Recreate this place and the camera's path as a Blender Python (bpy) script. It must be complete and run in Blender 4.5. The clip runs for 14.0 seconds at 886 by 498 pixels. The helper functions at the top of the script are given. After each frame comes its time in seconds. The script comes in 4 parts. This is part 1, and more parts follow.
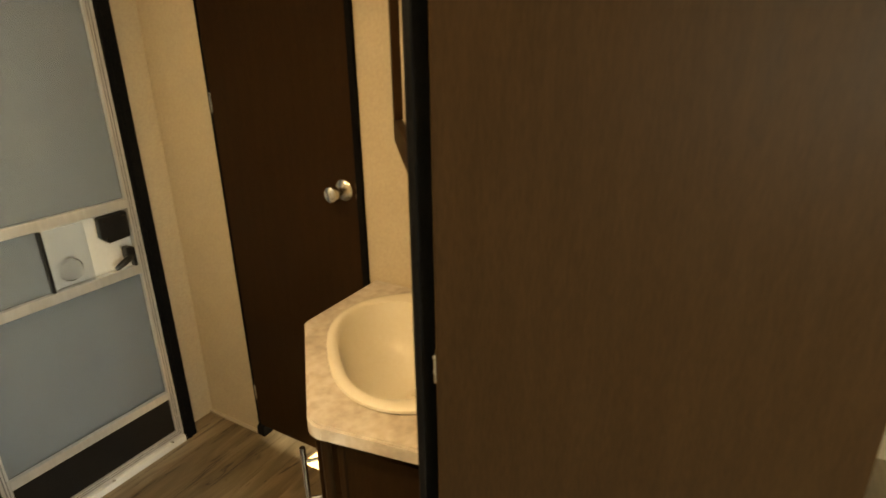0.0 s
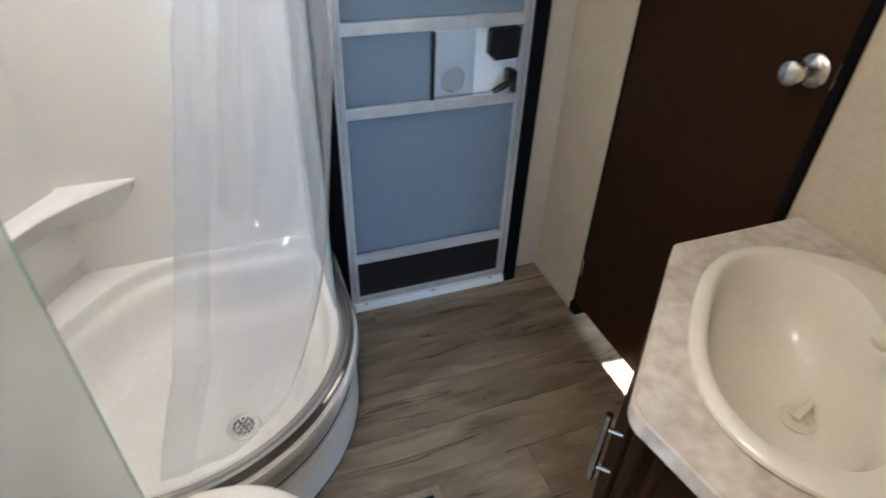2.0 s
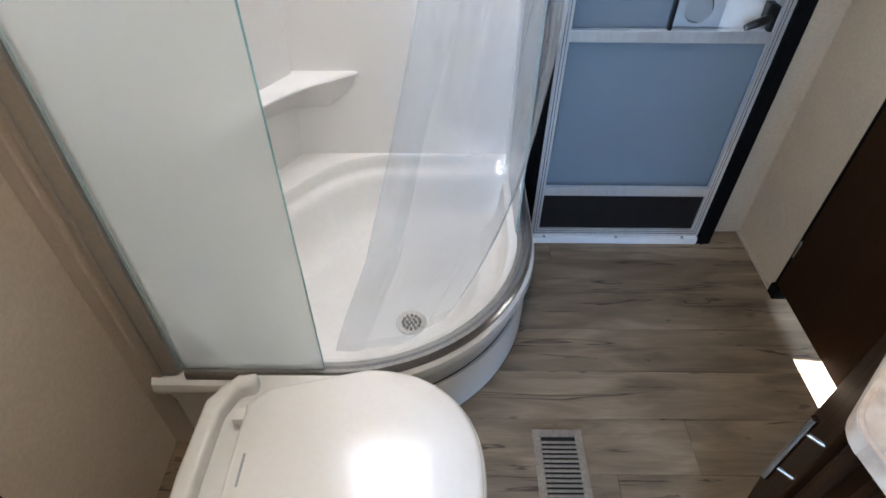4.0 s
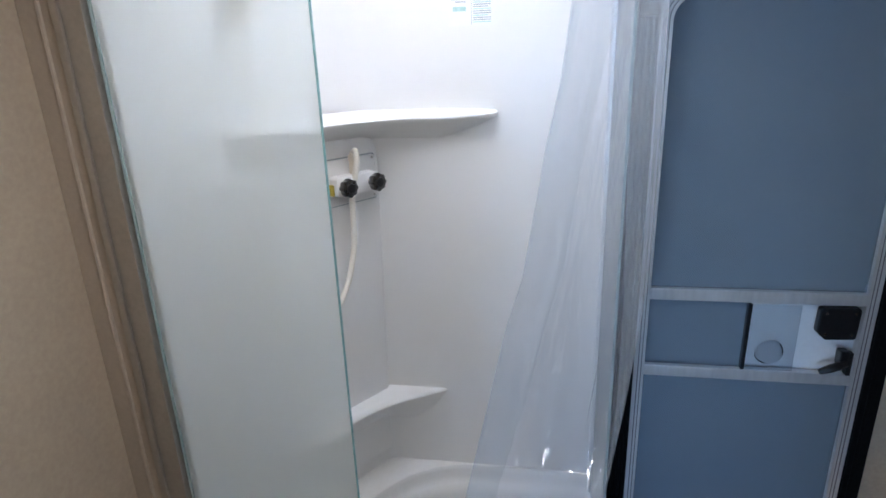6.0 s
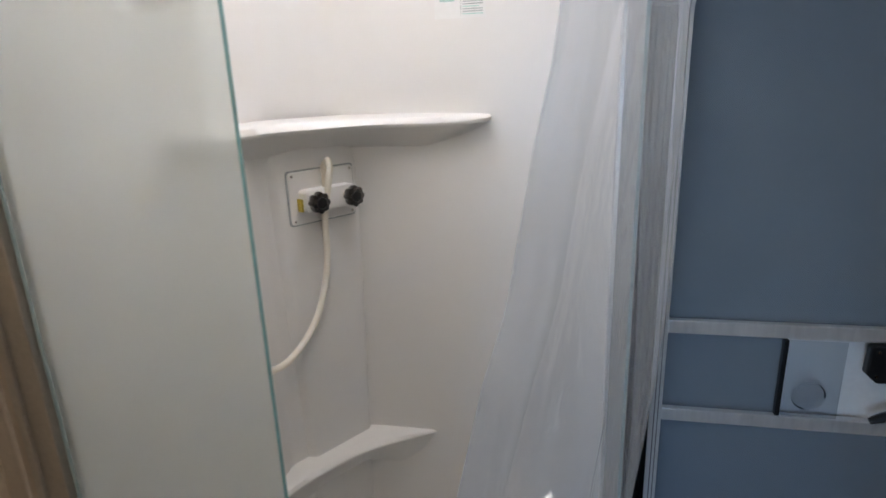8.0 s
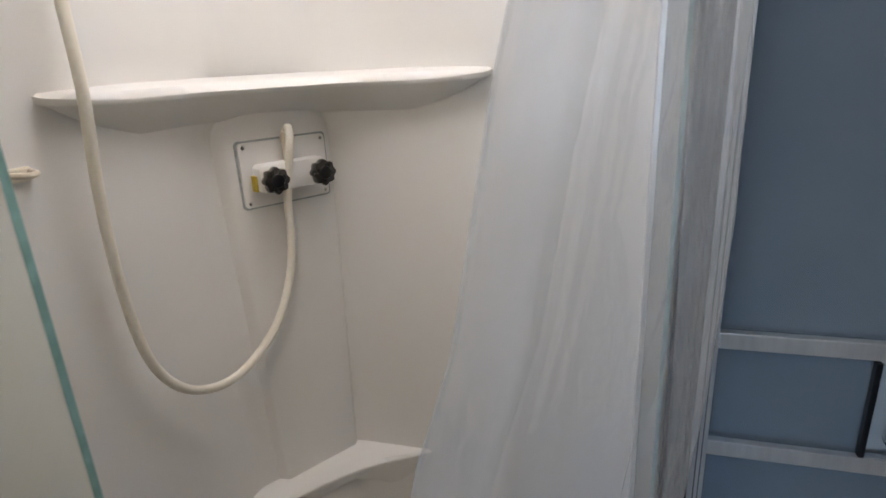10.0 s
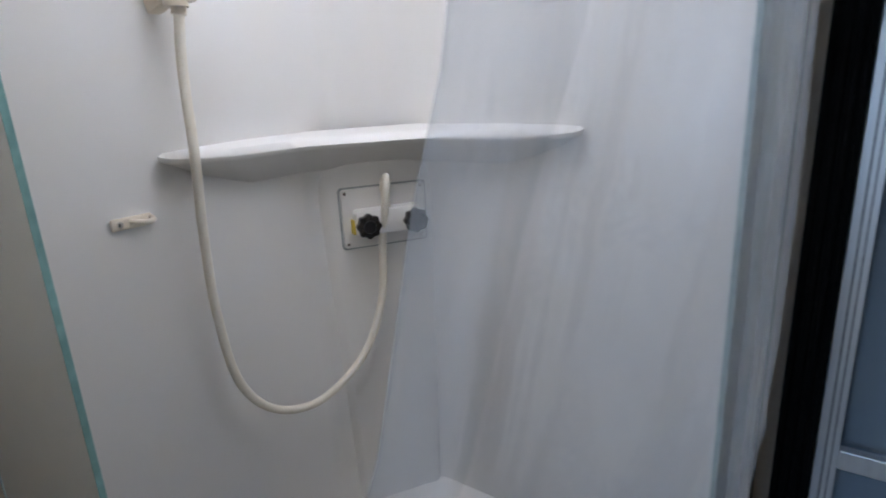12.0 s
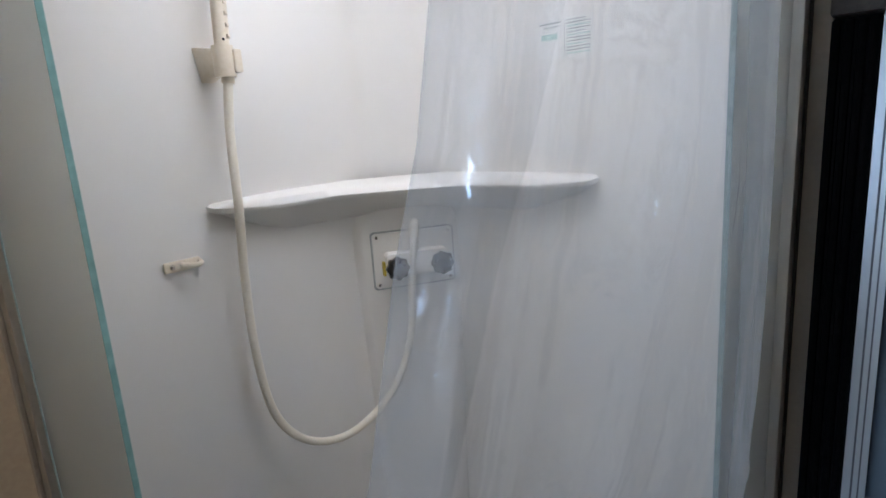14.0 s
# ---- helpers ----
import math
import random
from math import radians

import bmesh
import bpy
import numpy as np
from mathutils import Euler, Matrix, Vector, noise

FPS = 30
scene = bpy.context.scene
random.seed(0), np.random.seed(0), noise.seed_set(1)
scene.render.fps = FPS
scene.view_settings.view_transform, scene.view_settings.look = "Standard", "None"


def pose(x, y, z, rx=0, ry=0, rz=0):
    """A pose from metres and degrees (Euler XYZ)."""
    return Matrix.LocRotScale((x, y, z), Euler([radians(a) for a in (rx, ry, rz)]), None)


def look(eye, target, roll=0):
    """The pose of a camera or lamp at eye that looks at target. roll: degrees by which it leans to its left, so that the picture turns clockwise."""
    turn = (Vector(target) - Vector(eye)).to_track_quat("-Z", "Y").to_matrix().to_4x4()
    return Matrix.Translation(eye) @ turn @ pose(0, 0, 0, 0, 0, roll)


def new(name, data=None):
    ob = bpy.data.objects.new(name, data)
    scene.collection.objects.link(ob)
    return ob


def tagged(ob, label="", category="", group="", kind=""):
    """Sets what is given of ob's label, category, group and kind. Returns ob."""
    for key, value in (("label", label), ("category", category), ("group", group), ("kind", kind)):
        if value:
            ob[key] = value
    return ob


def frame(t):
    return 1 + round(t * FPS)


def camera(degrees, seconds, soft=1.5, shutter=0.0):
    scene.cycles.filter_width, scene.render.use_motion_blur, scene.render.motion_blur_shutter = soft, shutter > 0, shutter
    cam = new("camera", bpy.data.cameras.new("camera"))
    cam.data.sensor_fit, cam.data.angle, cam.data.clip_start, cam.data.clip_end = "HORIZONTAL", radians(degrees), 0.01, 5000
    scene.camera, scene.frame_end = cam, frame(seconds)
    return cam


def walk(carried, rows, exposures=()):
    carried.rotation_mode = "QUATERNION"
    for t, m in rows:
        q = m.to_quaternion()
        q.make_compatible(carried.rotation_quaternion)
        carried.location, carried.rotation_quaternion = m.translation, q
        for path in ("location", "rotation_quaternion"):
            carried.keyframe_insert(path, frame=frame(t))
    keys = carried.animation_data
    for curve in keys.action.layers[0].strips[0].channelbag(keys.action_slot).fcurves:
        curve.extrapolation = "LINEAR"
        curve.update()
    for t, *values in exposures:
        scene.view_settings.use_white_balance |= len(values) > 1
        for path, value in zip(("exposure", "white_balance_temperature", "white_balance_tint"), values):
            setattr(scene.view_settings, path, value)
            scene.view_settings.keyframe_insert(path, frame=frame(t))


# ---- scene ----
cam = camera(76.0, 14.0, soft=1.6, shutter=0.35)
PATH = [
    (0, (-0.475, -1.816, 1.468), (1.137, -0.865, 0.764), -0.9),
    (0.5, (-0.418, -1.696, 1.423), (1.072, -0.605, 0.655), -0.7),
    (1, (-0.329, -1.563, 1.42), (0.886, -0.249, 0.527), 0.5),
    (1.5, (-0.206, -1.492, 1.407), (0.705, -0.053, 0.358), 1.9),
    (2, (-0.261, -1.5, 1.393), (0.328, -0.006, 0.202), 2.3),
    (2.5, (-0.27, -1.479, 1.373), (0.025, -0.01, 0.049), 1.6),
    (2.7, (-0.277, -1.48, 1.363), (-0.071, -0.033, -0.002), 1.1),
    (4.8, (-0.311, -1.473, 1.364), (-0.445, -0.035, -0.019), -1.8),
    (5, (-0.293, -1.492, 1.381), (-0.491, 0.063, 0.139), -2.4),
    (5.5, (-0.281, -1.498, 1.531), (-0.556, 0.306, 0.711), -1.6),
    (6, (-0.269, -1.501, 1.579), (-0.615, 0.368, 0.958), -2.1),
    (6.5, (-0.285, -1.526, 1.498), (-0.624, 0.342, 0.868), -2.3),
    (7, (-0.331, -1.534, 1.483), (-0.674, 0.35, 0.906), -1.9),
    (7.5, (-0.336, -1.466, 1.57), (-0.708, 0.418, 1.011), -2.0),
    (8, (-0.238, -1.307, 1.53), (-0.633, 0.572, 0.972), -2.1),
    (8.2, (-0.225, -1.281, 1.519), (-0.639, 0.595, 0.962), -2.2),
    (10.3, (-0.17, -0.972, 1.475), (-0.784, 0.82, 0.834), -3.3),
    (10.5, (-0.12, -0.919, 1.482), (-0.836, 0.836, 0.842), -3.3),
    (11, (-0.098, -0.762, 1.48), (-1.037, 0.892, 0.86), -3.3),
    (11.5, (-0.095, -0.898, 1.516), (-1.216, 0.653, 0.934), -3.5),
    (12, (-0.031, -0.94, 1.54), (-1.145, 0.627, 0.986), -2.9),
    (12.5, (0.116, -0.858, 1.555), (-1.045, 0.69, 1.048), -3.6),
    (13, (0.123, -0.866, 1.563), (-1.095, 0.647, 1.088), -3.9),
    (13.5, (0.067, -0.917, 1.554), (-1.203, 0.569, 1.131), -3.7),
    (14, (0.048, -0.948, 1.563), (-1.23, 0.532, 1.143), -3.9),
]
walk(cam, [(t, look(eye, target, roll)) for t, eye, target, roll in PATH], exposures=[(0, 5.35, 23000, 12), (0.3, 5.85, 10500, 11), (0.6, 6.05, 7000, 10), (1.0, 6.00, 6300, 9), (1.5, 5.45, 6600, 11), (2.0, 5.25, 6300, 10), (2.5, 5.25, 6200, 10), (5, 5.45, 5570, 11), (5.6, 4.95, 5420, 11), (6.5, 4.38, 5420, 11), (7.3, 4.58, 5420, 11), (7.6, 4.58, 5620, 11), (8.0, 4.15, 6220, 12), (8.3, 4.10, 6320, 12), (10.3, 4.25, 6520, 12), (10.5, 4.30, 6320, 12), (11.0, 4.25, 5470, 11), (11.5, 4.10, 5620, 11), (12.2, 3.90, 5670, 11), (14, 4.00, 5820, 10)])

# ---- world, sun and large lights ----
world = bpy.data.worlds.new("sky")
scene.world = world
world.use_nodes = True
wn = world.node_tree.nodes
sky = wn.new("ShaderNodeTexSky")
sky.sky_type = "NISHITA"
sky.sun_disc = False
SUN_EL, SUN_AZ = 32.0, 95.0          # degrees above the horizon, and from +y towards +x
sky.sun_elevation, sky.sun_rotation = radians(SUN_EL), radians(SUN_AZ)
wn["Background"].inputs["Strength"].default_value = 0.05
world.node_tree.links.new(sky.outputs[0], wn["Background"].inputs["Color"])


H_LAMP = 1.955


def lamp(name, kind, m, energy, color, size=0.5, size_y=None, angle=None):
    d = bpy.data.lights.new(name, kind)
    d.energy, d.color = energy, color
    if kind == "AREA":
        d.shape, d.size, d.size_y = "RECTANGLE", size, size_y or size
    if angle is not None:
        d.angle = angle
    ob = new(name, d)
    ob.matrix_world = m
    return ob


_e, _a = radians(SUN_EL), radians(SUN_AZ)
sun_dir = Vector((math.sin(_a) * math.cos(_e), math.cos(_a) * math.cos(_e), math.sin(_e)))
lamp("sun", "SUN", look(sun_dir * 20, (0, 0, 0)), 5.0, (1.0, 0.97, 0.93), angle=radians(0.5))
# sky through the dome over the shower, and through the windows of the rooms before and beside the bathroom
lamp("skylight_lamp", "AREA", look((-0.50, -0.36, 2.06), (-0.50, -0.36, 0)), 0.20, (1.0, 0.88, 0.76), 0.46, 0.34)
lamp("window_lamp", "AREA", look((-0.75, -3.55, 1.35), (-0.75, 0, 1.35)), 1.35, (0.42, 0.65, 1.0), 0.75, 0.62)
# unseen fill from above, added to brighten the west wall, filler strip and toilet
lamp("ceiling_fill", "AREA", look((-0.30, -1.14, H_LAMP), (-0.30, -1.14, 0)), 0.19, (1.0, 0.88, 0.74), 0.17)
# unseen source, added for the bluish glow under the brown door
lamp("bedroom_window_lamp", "AREA", look((2.19, -0.72, 1.125), (0, -0.72, 0.9)), 0.9, (0.62, 0.80, 1.0), 0.15, 0.6)

# ---- materials ----


def material(name, color, rough=0.5, metal=0.0, var=0.12, scale=6.0, fine=90.0, bump=0.15, stretch=(1, 1, 1), second=None, spec=0.5,
             coat=0.0, per_object=0.0, thresh=(0.42, 0.62), rvar=0.18):
    """Two scales of noise over a base colour, with a fine relief."""
    m = bpy.data.materials.new(name)
    m.use_nodes = True
    nt = m.node_tree
    n, l = nt.nodes, nt.links
    b = n["Principled BSDF"]
    tc = n.new("ShaderNodeTexCoord")
    mp = n.new("ShaderNodeMapping")
    mp.inputs["Scale"].default_value = stretch
    l.new(tc.outputs["Object"], mp.inputs["Vector"])
    big = n.new("ShaderNodeTexNoise")
    big.inputs["Scale"].default_value, big.inputs["Detail"].default_value = scale, 5
    small = n.new("ShaderNodeTexNoise")
    small.inputs["Scale"].default_value, small.inputs["Detail"].default_value = fine, 4
    for t in (big, small):
        l.new(mp.outputs[0], t.inputs["Vector"])
    if per_object:
        info = n.new("ShaderNodeObjectInfo")
        mul = n.new("ShaderNodeVectorMath")
        mul.operation = "SCALE"
        mul.inputs[0].default_value = (7.3, 3.1, 5.7)
        l.new(info.outputs["Random"], mul.inputs["Scale"])
        l.new(mul.outputs[0], mp.inputs["Location"])
    ramp = n.new("ShaderNodeValToRGB")
    dark = [c * (1 - var) for c in color] if second is None else second
    ramp.color_ramp.elements[0].position, ramp.color_ramp.elements[1].position = thresh
    ramp.color_ramp.elements[0].color = (*dark, 1)
    ramp.color_ramp.elements[1].color = (*color, 1)
    l.new(big.outputs["Fac"], ramp.inputs["Fac"])
    mix = n.new("ShaderNodeMix")
    mix.data_type, mix.blend_type = "RGBA", "OVERLAY"
    mix.inputs["Factor"].default_value = min(1.0, var * 1.6)
    l.new(ramp.outputs["Color"], mix.inputs["A"])
    grey = n.new("ShaderNodeMapRange")
    grey.inputs["From Min"].default_value, grey.inputs["From Max"].default_value = 0.3, 0.7
    l.new(small.outputs["Fac"], grey.inputs["Value"])
    l.new(grey.outputs[0], mix.inputs["B"])
    out = mix.outputs["Result"]
    if per_object:
        hsv = n.new("ShaderNodeHueSaturation")
        mr = n.new("ShaderNodeMapRange")
        mr.inputs["To Min"].default_value, mr.inputs["To Max"].default_value = 1 - per_object, 1 + per_object
        l.new(info.outputs["Random"], mr.inputs["Value"])
        l.new(mr.outputs[0], hsv.inputs["Value"])
        l.new(out, hsv.inputs["Color"])
        out = hsv.outputs["Color"]
    l.new(out, b.inputs["Base Color"])
    rr = n.new("ShaderNodeMapRange")
    rr.inputs["To Min"].default_value, rr.inputs["To Max"].default_value = max(0.02, rough * (1 - rvar)), min(1, rough * (1 + rvar))
    l.new(big.outputs["Fac"], rr.inputs["Value"])
    l.new(rr.outputs[0], b.inputs["Roughness"])
    b.inputs["Metallic"].default_value = metal
    b.inputs["Specular IOR Level"].default_value = spec
    b.inputs["Coat Weight"].default_value = coat
    bp = n.new("ShaderNodeBump")
    bp.inputs["Strength"].default_value, bp.inputs["Distance"].default_value = bump, 0.002
    l.new(small.outputs["Fac"], bp.inputs["Height"])
    l.new(bp.outputs[0], b.inputs["Normal"])
    return m


M_WALL = material("wall_vinyl", (0.60, 0.505, 0.385), 0.6, var=0.045, scale=9, fine=110, bump=0.045)
M_TRIM = material("trim_vinyl", (0.50, 0.435, 0.36), 0.55, var=0.03, scale=7, fine=120, bump=0.04)
M_CEIL = material("ceiling_panel", (0.72, 0.69, 0.63), 0.7, var=0.05, scale=5, fine=150, bump=0.1)
M_WOOD = material("dark_laminate", (0.034, 0.0172, 0.0088), 0.42, var=0.09, scale=5, fine=60, bump=0.04, stretch=(9, 9, 0.9), spec=0.03)
M_BLACK = material("black_trim", (0.006, 0.006, 0.0065), 0.75, var=0.2, scale=8, fine=120, bump=0.06, spec=0.06)
M_PLASTIC = material("black_plastic", (0.010, 0.010, 0.011), 0.32, var=0.2, scale=20, fine=200, bump=0.05)
M_BROWN = material("brown_cap", (0.045, 0.035, 0.028), 0.5, var=0.15, scale=12, fine=140)
M_ALU = material("aluminium", (0.80, 0.80, 0.80), 0.34, 0.6, var=0.10, scale=10, fine=90, bump=0.06, stretch=(1, 1, 0.15))
M_ALU2 = material("satin_track", (0.48, 0.45, 0.41), 0.36, 0.65, var=0.035, scale=6, fine=120, bump=0.03)
M_TRACK = material("dull_track", (0.36, 0.345, 0.325), 0.32, 0.85, var=0.06, scale=9, fine=120, bump=0.04)
# grey that paints groove shade onto flat metal
M_GROOVE = material("groove_shadow", (0.20, 0.20, 0.21), 0.5, 0.3, var=0.1, scale=10, fine=90)
M_CHROME = material("brushed_nickel", (0.70, 0.67, 0.62), 0.2, 1.0, var=0.06, scale=30, fine=300, bump=0.03)
M_BLUECHROME = material("polished_chrome", (0.72, 0.74, 0.77), 0.12, 1.0, var=0.05, scale=30, fine=300, bump=0.02)
M_GEL = material("white_gelcoat", (0.80, 0.785, 0.76), 0.30, var=0.008, scale=2.5, fine=30, bump=0.02, rvar=0.02, thresh=(0.2, 0.8))
M_TRAY = material("tray_gelcoat", (0.80, 0.785, 0.75), 0.42, var=0.04, scale=4, fine=60, bump=0.06)
M_TOILET = material("toilet_plastic", (0.77, 0.745, 0.70), 0.16, var=0.03, scale=5, fine=90, bump=0.02)
M_SINK = material("almond_sink", (0.82, 0.765, 0.66), 0.22, var=0.04, scale=5, fine=90, bump=0.03)
M_CREAM = material("cream_plastic", (0.76, 0.68, 0.56), 0.3, var=0.05, scale=10, fine=150, bump=0.03)
M_HOSE = material("hose_vinyl", (0.80, 0.75, 0.65), 0.35, var=0.05, scale=14, fine=200, bump=0.05)
M_WHITE = material("white_panel", (0.80, 0.80, 0.80), 0.45, var=0.05, scale=4, fine=90, bump=0.05)
M_COUNTER = material("marbled_laminate", (0.68, 0.605, 0.53), 0.34, var=0.12, scale=17, fine=45, bump=0.04, second=(0.52, 0.45, 0.385), thresh=(0.34, 0.62))

M_BAND = material("edge_laminate", (0.72, 0.665, 0.60), 0.36, var=0.10, scale=17, fine=45, bump=0.04, second=(0.58, 0.52, 0.46), thresh=(0.34, 0.62))


def plank_material():
    """Printed wood planks: long cathedral grain, paler and darker bands, fine cracks and a few knots."""
    m = bpy.data.materials.new("vinyl_plank")
    m.use_nodes = True
    n, l = m.node_tree.nodes, m.node_tree.links
    b = n["Principled BSDF"]
    tc, info, off = n.new("ShaderNodeTexCoord"), n.new("ShaderNodeObjectInfo"), n.new("ShaderNodeVectorMath")
    off.operation = "SCALE"
    off.inputs[0].default_value = (13.0, 7.0, 3.0)
    l.new(info.outputs["Random"], off.inputs["Scale"])

    def noise_at(stretch, scale, detail, distort=0.0):
        mp, ns = n.new("ShaderNodeMapping"), n.new("ShaderNodeTexNoise")
        mp.inputs["Scale"].default_value = stretch
        l.new(tc.outputs["Object"], mp.inputs["Vector"]), l.new(off.outputs[0], mp.inputs["Location"])
        ns.inputs["Scale"].default_value, ns.inputs["Detail"].default_value, ns.inputs["Distortion"].default_value = scale, detail, distort
        l.new(mp.outputs[0], ns.inputs["Vector"])
        return ns.outputs["Fac"]

    def ramp(fac, stops):
        r = n.new("ShaderNodeValToRGB")
        e = r.color_ramp.elements
        e[0].position, e[0].color = stops[0][0], (*stops[0][1], 1)
        e[1].position, e[1].color = stops[-1][0], (*stops[-1][1], 1)
        for p, c in stops[1:-1]:
            k = e.new(p)
            k.color = (*c, 1)
        l.new(fac, r.inputs["Fac"])
        return r.outputs["Color"]

    def mixed(kind, fac, a, c):
        mx = n.new("ShaderNodeMix")
        mx.data_type, mx.blend_type = "RGBA", kind
        mx.inputs["Factor"].default_value = fac
        l.new(a, mx.inputs["A"]), l.new(c, mx.inputs["B"])
        return mx.outputs["Result"]

    band = ramp(noise_at((1.3, 6, 1), 2.6, 5, 0.8), [(0.30, (0.145, 0.104, 0.066)), (0.52, (0.240, 0.182, 0.121)), (0.72, (0.340, 0.268, 0.185))])
    grain = ramp(noise_at((3.0, 45, 1), 3.0, 6, 0.6), [(0.3, (0.80, 0.78, 0.76)), (0.7, (1.0, 1.0, 1.0))])
    crack = ramp(noise_at((0.8, 10, 1), 2.4, 3, 0.9), [(0.0, (1, 1, 1)), (0.352, (1, 1, 1)), (0.362, (0.2, 0.16, 0.13)), (0.366, (0.2, 0.16, 0.13)), (0.39, (1, 1, 1)), (1.0, (1, 1, 1))])
    knot = ramp(noise_at((4, 9, 1), 3.2, 1, 0.0), [(0.0, (0.3, 0.26, 0.22)), (0.24, (0.4, 0.35, 0.3)), (0.29, (1, 1, 1)), (1.0, (1, 1, 1))])
    col = mixed("MULTIPLY", 0.8, band, grain)
    col = mixed("MULTIPLY", 0.9, col, crack)
    col = mixed("MULTIPLY", 0.8, col, knot)
    hsv, mr = n.new("ShaderNodeHueSaturation"), n.new("ShaderNodeMapRange")
    mr.inputs["To Min"].default_value, mr.inputs["To Max"].default_value = 0.88, 1.12
    l.new(info.outputs["Random"], mr.inputs["Value"]), l.new(mr.outputs[0], hsv.inputs["Value"]), l.new(col, hsv.inputs["Color"])
    l.new(hsv.outputs["Color"], b.inputs["Base Color"])
    b.inputs["Roughness"].default_value = 0.40
    bp = n.new("ShaderNodeBump")
    bp.inputs["Strength"].default_value, bp.inputs["Distance"].default_value = 0.2, 0.002
    l.new(grain, bp.inputs["Height"]), l.new(bp.outputs[0], b.inputs["Normal"])
    return m


M_FLOOR = plank_material()
M_SUBFLOOR = material("subfloor", (0.05, 0.042, 0.034), 0.8)
M_REG = material("register_paint", (0.26, 0.215, 0.165), 0.45, var=0.12, scale=18, fine=160, bump=0.1)
# near-black for a seam and a dot, and for painted shade in holes
M_DARK = material("dark_void", (0.008, 0.007, 0.006), 0.8)
M_KNOBSMOKE = material("smoked_acrylic", (0.030, 0.027, 0.024), 0.12, var=0.2, scale=20, fine=100, bump=0.02, coat=0.5)
M_YELLOW = material("yellow_tag", (0.55, 0.42, 0.05), 0.6)
M_INK = material("grey_ink", (0.42, 0.45, 0.45), 0.7)
M_PAPER = material("label_paper", (0.82, 0.82, 0.80), 0.6, var=0.03)
M_GREENINK = material("green_ink", (0.50, 0.70, 0.65), 0.7)


def glassy(name, color, rough, ior=1.45, transparent=0.0, milk=0.0, bump=None, sheen=0.0, broad=0.0):
    """A pane that lets light through: refraction, or straight passage, with some milkiness and gloss."""
    m = bpy.data.materials.new(name)
    m.use_nodes = True
    n, l = m.node_tree.nodes, m.node_tree.links
    n.remove(n["Principled BSDF"])
    out = n["Material Output"]
    normal = None
    if bump:
        tc, mp, ns, bp = (n.new(k) for k in ("ShaderNodeTexCoord", "ShaderNodeMapping", "ShaderNodeTexNoise", "ShaderNodeBump"))
        mp.inputs["Scale"].default_value = bump[1]
        ns.inputs["Scale"].default_value, ns.inputs["Detail"].default_value, ns.inputs["Distortion"].default_value = bump[2], 3, 0.8
        bp.inputs["Strength"].default_value, bp.inputs["Distance"].default_value = bump[0], 0.01
        l.new(tc.outputs["Object"], mp.inputs["Vector"])
        l.new(mp.outputs[0], ns.inputs["Vector"])
        fine, mask, lim, mul, add = (n.new(k) for k in ("ShaderNodeTexNoise", "ShaderNodeTexNoise", "ShaderNodeMapRange", "ShaderNodeMath", "ShaderNodeMath"))
        fine.inputs["Scale"].default_value, fine.inputs["Detail"].default_value, fine.inputs["Distortion"].default_value = bump[2] * 4.2, 2, 1.2
        mask.inputs["Scale"].default_value, mask.inputs["Detail"].default_value = 17.0, 1.5
        lim.inputs["From Min"].default_value, lim.inputs["From Max"].default_value = 0.56, 0.64
        band = n.new("ShaderNodeMapping")
        band.inputs["Scale"].default_value = (1, 1, 0.22)
        l.new(tc.outputs["Object"], band.inputs["Vector"])
        mul.operation, add.operation = "MULTIPLY", "ADD"
        l.new(mp.outputs[0], fine.inputs["Vector"])
        l.new(band.outputs[0], mask.inputs["Vector"])
        l.new(mask.outputs["Fac"], lim.inputs["Value"])
        boost = n.new("ShaderNodeMath")
        boost.operation = "MULTIPLY"
        boost.inputs[1].default_value = 1.8
        l.new(fine.outputs["Fac"], boost.inputs[0]), l.new(boost.outputs[0], mul.inputs[0]), l.new(lim.outputs[0], mul.inputs[1])
        l.new(mul.outputs[0], add.inputs[0]), l.new(ns.outputs["Fac"], add.inputs[1])
        l.new(add.outputs[0], bp.inputs["Height"])
        normal = bp.outputs[0]
    if transparent:
        body = n.new("ShaderNodeBsdfTransparent")
    else:
        body = n.new("ShaderNodeBsdfRefraction")
        body.inputs["Roughness"].default_value, body.inputs["IOR"].default_value = rough, 1.22
    body.inputs["Color"].default_value = (*color, 1)
    first = body.outputs[0]
    if milk:
        tr, df, mixd, mixm = n.new("ShaderNodeBsdfTranslucent"), n.new("ShaderNodeBsdfDiffuse"), n.new("ShaderNodeMixShader"), n.new("ShaderNodeMixShader")
        for s in (tr, df):
            s.inputs["Color"].default_value = (0.80, 0.89, 1.0, 1) if transparent else (0.90, 0.927, 0.912, 1)
        mixd.inputs[0].default_value = 0.5 if transparent else 0.25
        l.new(tr.outputs[0], mixd.inputs[1]), l.new(df.outputs[0], mixd.inputs[2])
        mixm.inputs[0].default_value = milk
        l.new(first, mixm.inputs[1]), l.new(mixd.outputs[0], mixm.inputs[2])
        first = mixm.outputs[0]
    gl, fr, mx = n.new("ShaderNodeBsdfGlossy"), n.new("ShaderNodeFresnel"), n.new("ShaderNodeMixShader")
    gl.inputs["Roughness"].default_value = 0.035 if transparent else 0.22
    fr.inputs["IOR"].default_value = ior
    gloss = gl.outputs[0]
    if broad:
        wide, both = n.new("ShaderNodeBsdfGlossy"), n.new("ShaderNodeMixShader")
        wide.inputs["Roughness"].default_value, both.inputs[0].default_value = 0.42, broad
